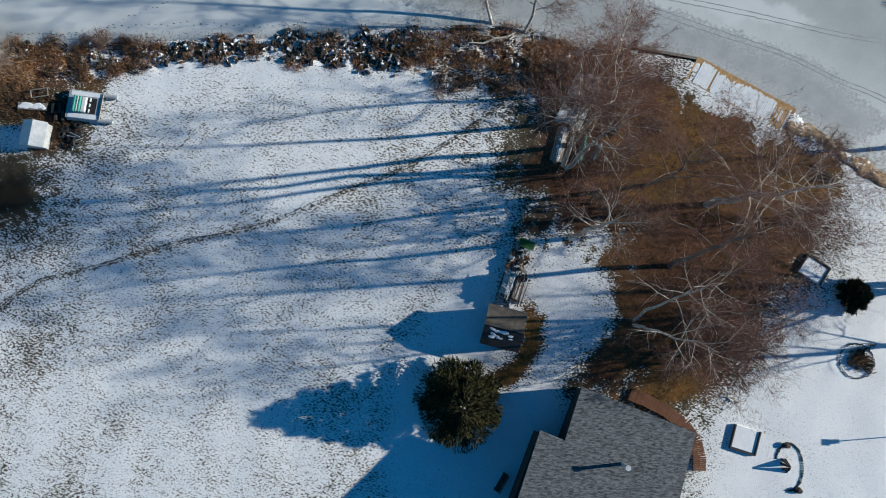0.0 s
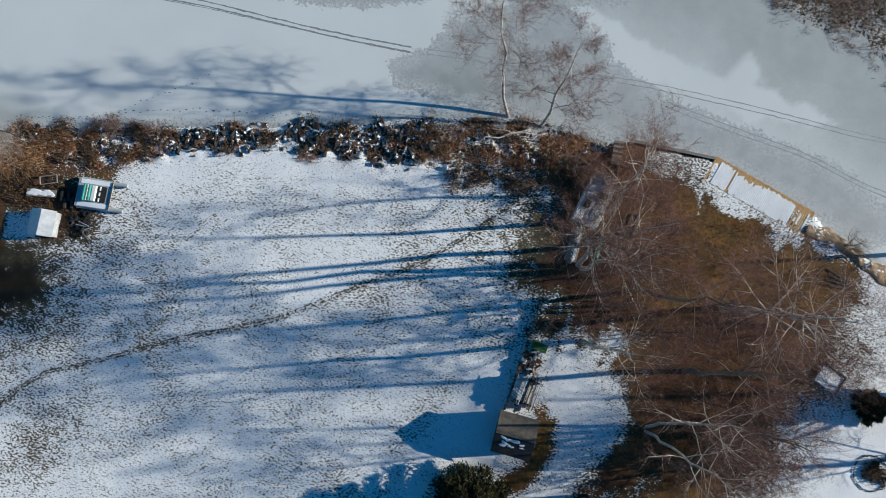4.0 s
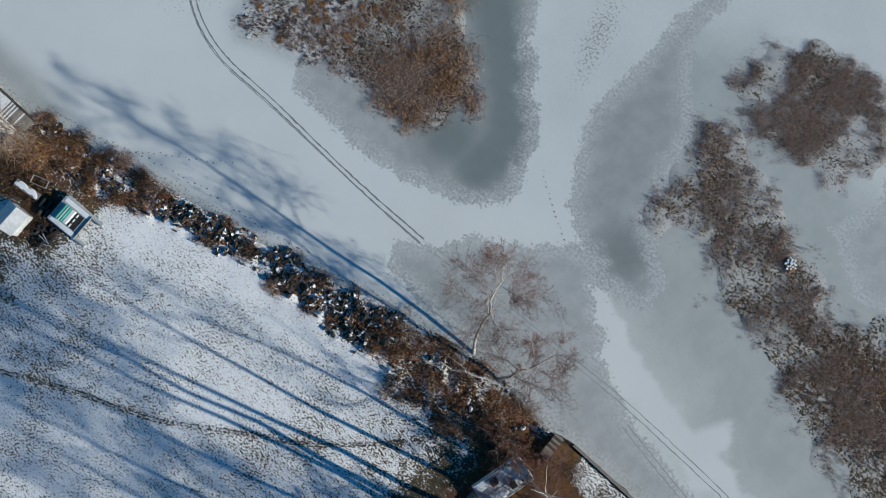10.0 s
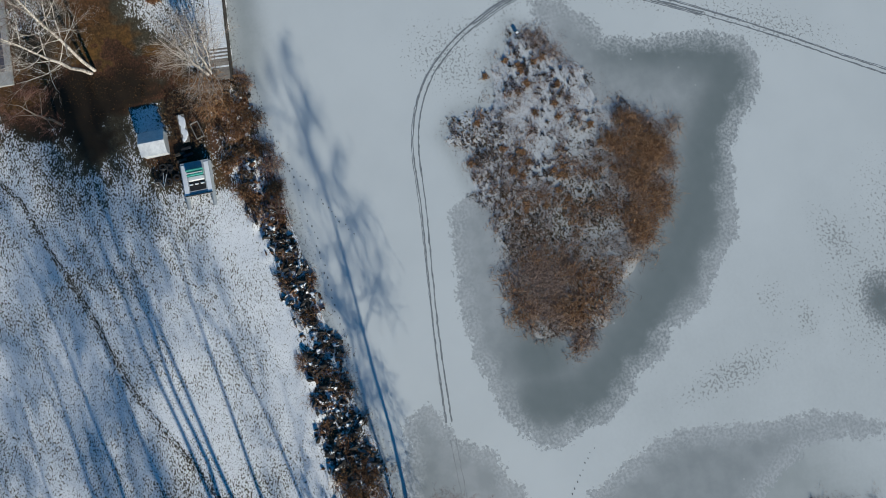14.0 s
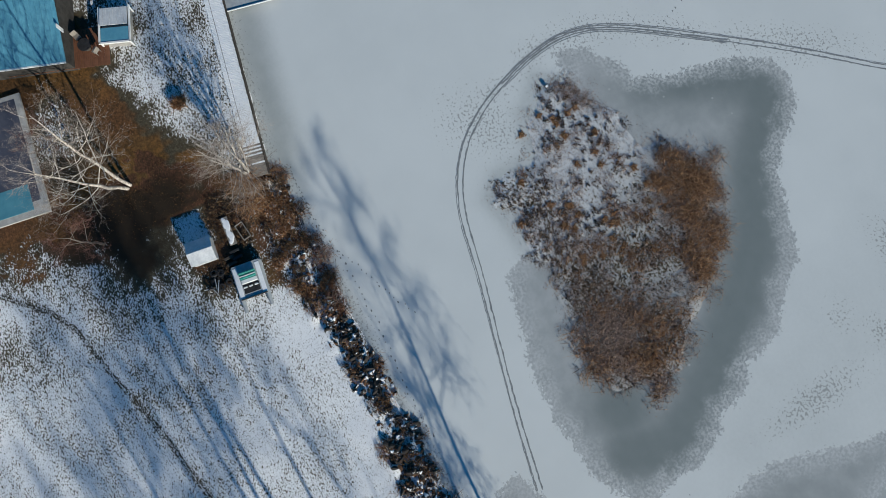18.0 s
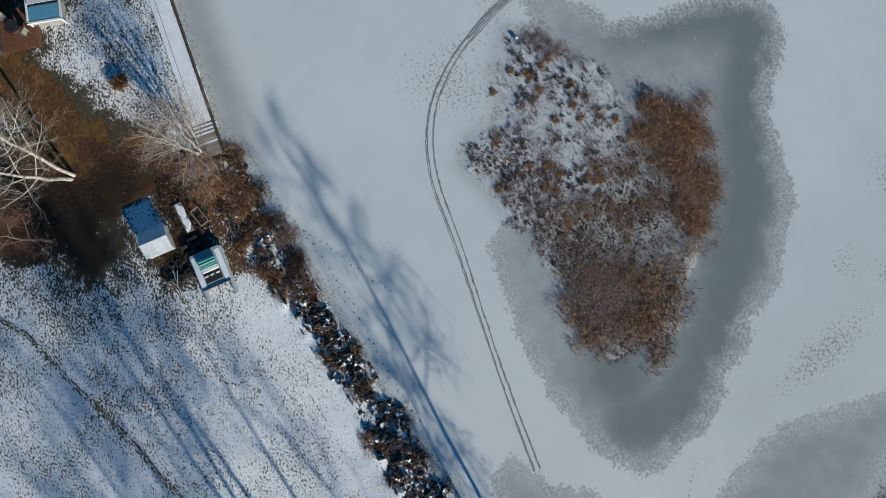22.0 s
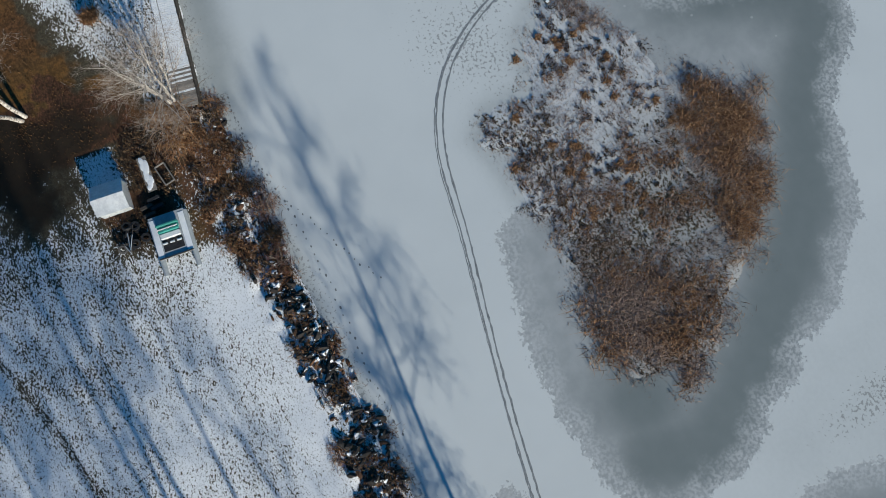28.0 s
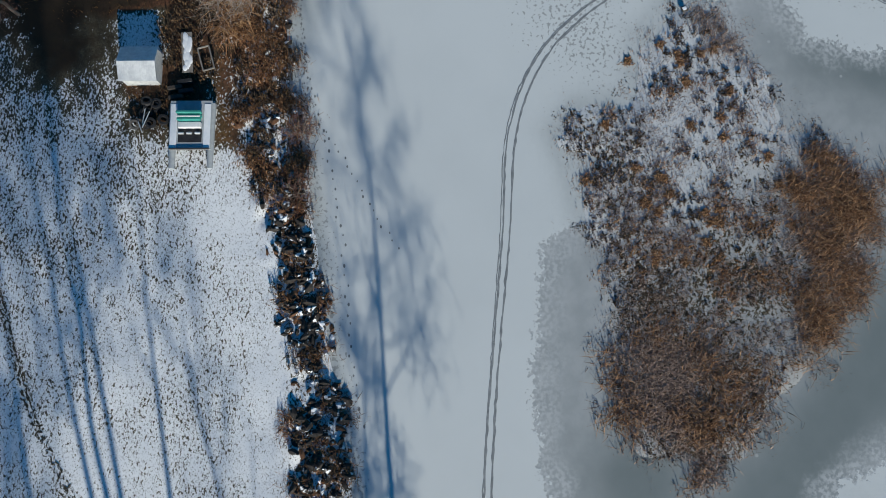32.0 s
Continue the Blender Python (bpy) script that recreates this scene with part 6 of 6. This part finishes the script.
for q in np.linspace(-1, 1, 13):
    half = 0.75 + 0.22 * np.sin(et * 1.1) + 0.12 * np.sin(et * 3.7 + 1)
    px, py = ex + en[:, 0] * half * q, ey + en[:, 1] * half * q
    pz = 0.30 + 0.40 * (1 - q * q) - 0.22 * q + 0.09 * wobble(px, py, 3.5, 81) * (1 - q * q) - 0.5 * (abs(q) > 0.99)
    ev.append(np.stack([px - 31.0, py - 11.2, pz], 1))
ne = len(et)
ef = [(r * ne + k, r * ne + k + 1, (r + 1) * ne + k + 1, (r + 1) * ne + k) for r in range(12) for k in range(ne - 1)]
child("slope", mesh_from("slope", np.concatenate(ev), ef, EARTH, True), earth)
for k in range(4):
    part("timber", box(-0.6 + 0.2 * k, -1.6 - 0.25 * k, 0.45, 1.9, 0.16, 0.16, 8 * k), DARKWOOD, bags)

# ---- marsh and island marks ----
snow_lump = [stone_mesh(71 + k, SNOW) for k in range(3)]
lodge = thing("muskrat_lodge", 19.8, 41.4, 0.1, 0, "snow-capped mound of reeds in the marsh", "lodge")
child("mound", stone_mesh(70, TUSSOCK), lodge, pose(0, 0, 0.08) @ Matrix.Diagonal((1.4, 1.35, 0.6, 1)))
for k in range(16):
    a, d = k * 2.4, 0.13 * math.sqrt(k)
    child("snow_cap", snow_lump[k % 3], lodge, pose(d * math.cos(a), d * math.sin(a), 0.26 - 0.2 * d, 0, 0, k * 50) @ Matrix.Diagonal((0.26, 0.2, 0.12, 1)))
block = thing("duck_box", -35.2, 40.2, 0.1, 20, "small dark nesting box with snow on top", "nest box")
part("box", box(0, 0, 0.08, 0.3, 0.26, 0.18), DARKWOOD, block)
part("snow_top", box(0.02, 0, 0.18, 0.2, 0.24, 0.04, 0, 0.015), SNOW, block)
part("stake", rod((0, 0, -0.2), (0, 0, 0.1), 0.04), DARKWOOD, block)


def prints(name, line, step, seed, label, size=0.11):
    rr = np.random.RandomState(seed)
    pts = np.array(line, float)
    s = np.concatenate([[0], np.cumsum(np.hypot(*np.diff(pts, axis=0).T))])
    vs, fs = [], []
    for k, t in enumerate(np.arange(0, s[-1], step)):
        x, y = np.interp(t, s, pts[:, 0]) + rr.normal(0, 0.05), np.interp(t, s, pts[:, 1]) + rr.normal(0, 0.05) + 0.05 * (-1) ** k
        r = size * rr.uniform(0.7, 1.3)
        b = len(vs)
        for i in range(7):
            a = i * 2 * math.pi / 7
            vs.append((x + r * 1.3 * math.cos(a), y + r * 0.8 * math.sin(a), 0.005))
        fs.append(tuple(range(b, b + 7)))
    return tagged(new(name, mesh_from(name, vs, fs, TRACKDARK)), label, "tracks", kind="stuff")


def trodden(line, count, seed):
    """Flattened dark grass showing through along a narrow trodden path."""
    r = np.random.RandomState(seed)
    pts = np.array(line, float)
    s = np.concatenate([[0], np.cumsum(np.hypot(*np.diff(pts, axis=0).T))])
    t = r.uniform(0, s[-1], count)
    x, y = np.interp(t, s, pts[:, 0]), np.interp(t, s, pts[:, 1])
    off = np.where(r.uniform(0, 1, count) < 0.5, -0.11, 0.11) + r.normal(0, 0.03, count)
    x, y = x - 0.45 * off + 0.12 * np.sin(t * 0.6), y + 0.9 * off + 0.1 * np.sin(t * 0.47)
    a = r.normal(0.42, 0.5, count)
    ln, w = r.uniform(0.06, 0.2, count), r.uniform(0.02, 0.055, count)
    z = land_z(x, y) + 0.012
    dx, dy = np.cos(a), np.sin(a)
    v = np.stack([np.stack([x + i * ln * dx - j * w * dy, y + i * ln * dy + j * w * dx, z + r.uniform(0, 0.02, count)], 1) for i, j in ((-1, 0), (0, -1), (1, 0.2), (0.1, 1))], 1)
    f = np.arange(count * 4).reshape(-1, 4)
    return tagged(new("trodden_path", mesh_from("trodden_path", v.reshape(-1, 3), f, PATHGRASS)), "narrow trodden path of dark grass across the snowy lawn", "path", kind="stuff")


trodden(FOOTPATH[1:], 800, 15)
prints("footprints", [(-1.0, 36.6), (0.7, 35.0), (2.4, 33.6), (4.1, 32.4)], 0.5, 1, "line of dark footprints across the snow tongue", 0.06)
prints("footprints", [(-34.8, 18.0), (-31.4, 18.5), (-27.7, 19.2), (-23.0, 19.7), (-17.2, 19.7), (-12.5, 20.2)], 0.55, 2, "animal footprints along the shore", 0.07)
prints("footprints", [(-29.5, 19.0), (-27.9, 19.9), (-24.7, 21.4), (-22.0, 22.9)], 0.5, 3, "animal footprints leading onto the ice", 0.06)
prints("footprints", [(-37.5, 18.0), (-33, 18.1), (-30, 18.0)], 0.3, 4, "scattered footprints by the bank", 0.06)
prints("footprints", [(-36.0, 50.5), (-37.5, 54), (-39, 60)], 0.6, 5, "faint footprints crossing the sled track", 0.07)

# ---- west yard ----
seam = bmesh.new()
for k in range(23):
    x = -9.1 + 0.4 * k
    a = [seam.verts.new(c) for c in ((x, 0, 2.905), (x + 0.03, 0, 2.905), (x + 0.03, 5, 4.205), (x, 5, 4.205), (x, 0, 2.95), (x + 0.03, 0, 2.95), (x + 0.03, 5, 4.25), (x, 5, 4.25))]
    for f in ((4, 5, 6, 7), (0, 1, 5, 4), (1, 2, 6, 5), (3, 0, 4, 7)):
        seam.faces.new([a[i] for i in f])
part("roof_seams", seam, BLUEROOF, bh)
part("gutter", box(-4.6, -0.06, 2.84, 9.2, 0.12, 0.1), WHITE, bh)
part("rake_trim", box(0.04, 2.5, 3.5, 0.06, 0.3, 1.0, 0, 0), WHITE, bh)
wdeck = thing("patio_deck", -54.05, 4.3, LAWN_Z, 74, "red-brown timber deck beside the blue-roofed house", "deck")
planks(wdeck, "deck_board", 8.4, 3.4, 56, (DECKWOOD,), z=0.42, r=np.random.RandomState(12))
for x in (-4.0, -1.4, 1.4, 4.0):
    part("beam", box(x, 0, 0.2, 0.12, 3.3, 0.4), DARKWOOD, wdeck)
fire = thing("fire_table", -53.4, 6.6, LAWN_Z + 0.44, 10, "dark round fire table with two pale chairs", "table")
part("table_top", rod((0, 0, 0.5), (0, 0, 0.58), 0.55, sides=18), BLACK, fire)
part("table_base", rod((0, 0, 0.0), (0, 0, 0.5), 0.35, sides=12), DARKWOOD, fire)
for a in (40, 200):
    ch = thing("patio_chair", -53.4 + 1.0 * math.cos(radians(a)), 6.6 + 1.0 * math.sin(radians(a)), LAWN_Z + 0.44, a, "pale plastic patio chair on the deck", "chair", "patio chairs")
    part("seat", box(0, 0, 0.4, 0.5, 0.5, 0.06, 0, 0.02), GREYWOOD, ch)
    part("backrest", box(0.25, 0, 0.7, 0.06, 0.5, 0.55, 0, 0.02), GREYWOOD, ch)
    for sx in (-0.2, 0.2):
        for sy in (-0.2, 0.2):
            part("leg", rod((sx, sy, 0), (sx, sy, 0.4), 0.025), GREYWOOD, ch)
tub = thing("spa_shelter", -54.0, 9.5, LAWN_Z, 72, "small white-framed shelter with blue and grey roof panels", "shelter")
for x in (-1.2, 1.2):
    for y in (-1.5, 1.5):
        part("post", box(x, y, 0.5, 0.12, 0.12, 1.0), WHITE, tub)
part("blue_panel", box(0, -0.85, 1.05, 2.3, 1.2, 0.06), BLUEROOF, tub)
for k in range(8):
    part("roof_panel", box(-1.0 + 0.285 * k, 0.65, 1.2, 0.27, 1.5, 0.05), STEEL, tub)
for x in (-1.25, 1.25):
    part("side_trim", box(x, 0, 1.05, 0.14, 3.2, 0.14), WHITE, tub)
part("front_trim", box(0, -1.55, 1.05, 2.64, 0.16, 0.14), WHITE, tub)
part("base_wall", box(0, 0, 0.45, 2.2, 2.9, 0.9), SIDING, tub)
fl = thing("floating_dock", -52.6, 20.6, 0.0, 82, "grey metal floating dock frozen into the ice", "dock")
part("deck", box(0, 0, 0.28, 4.4, 1.8, 0.1), DECKGREY, fl)
part("edge_rail", box(0, -0.9, 0.36, 4.4, 0.08, 0.12), STEEL, fl)
for x in (-1.6, 0, 1.6):
    part("float", box(x, 0, 0.1, 1.0, 1.5, 0.3), BLACK, fl)
part("cleat", box(1.9, -0.8, 0.42, 0.25, 0.2, 0.16, 0, 0.03), BLACK, fl)
pp = np.random.RandomState(77).normal(0, 0.22, (26, 2)) + [-45.9, 11.8]
blades("ornamental_grass", np.random.RandomState(78), pp, np.full(26, LAWN_Z), 22, 0.7, 0.03, 0.7, REED, "clump of rusty ornamental grass in snow", "grass", radius=0.12)
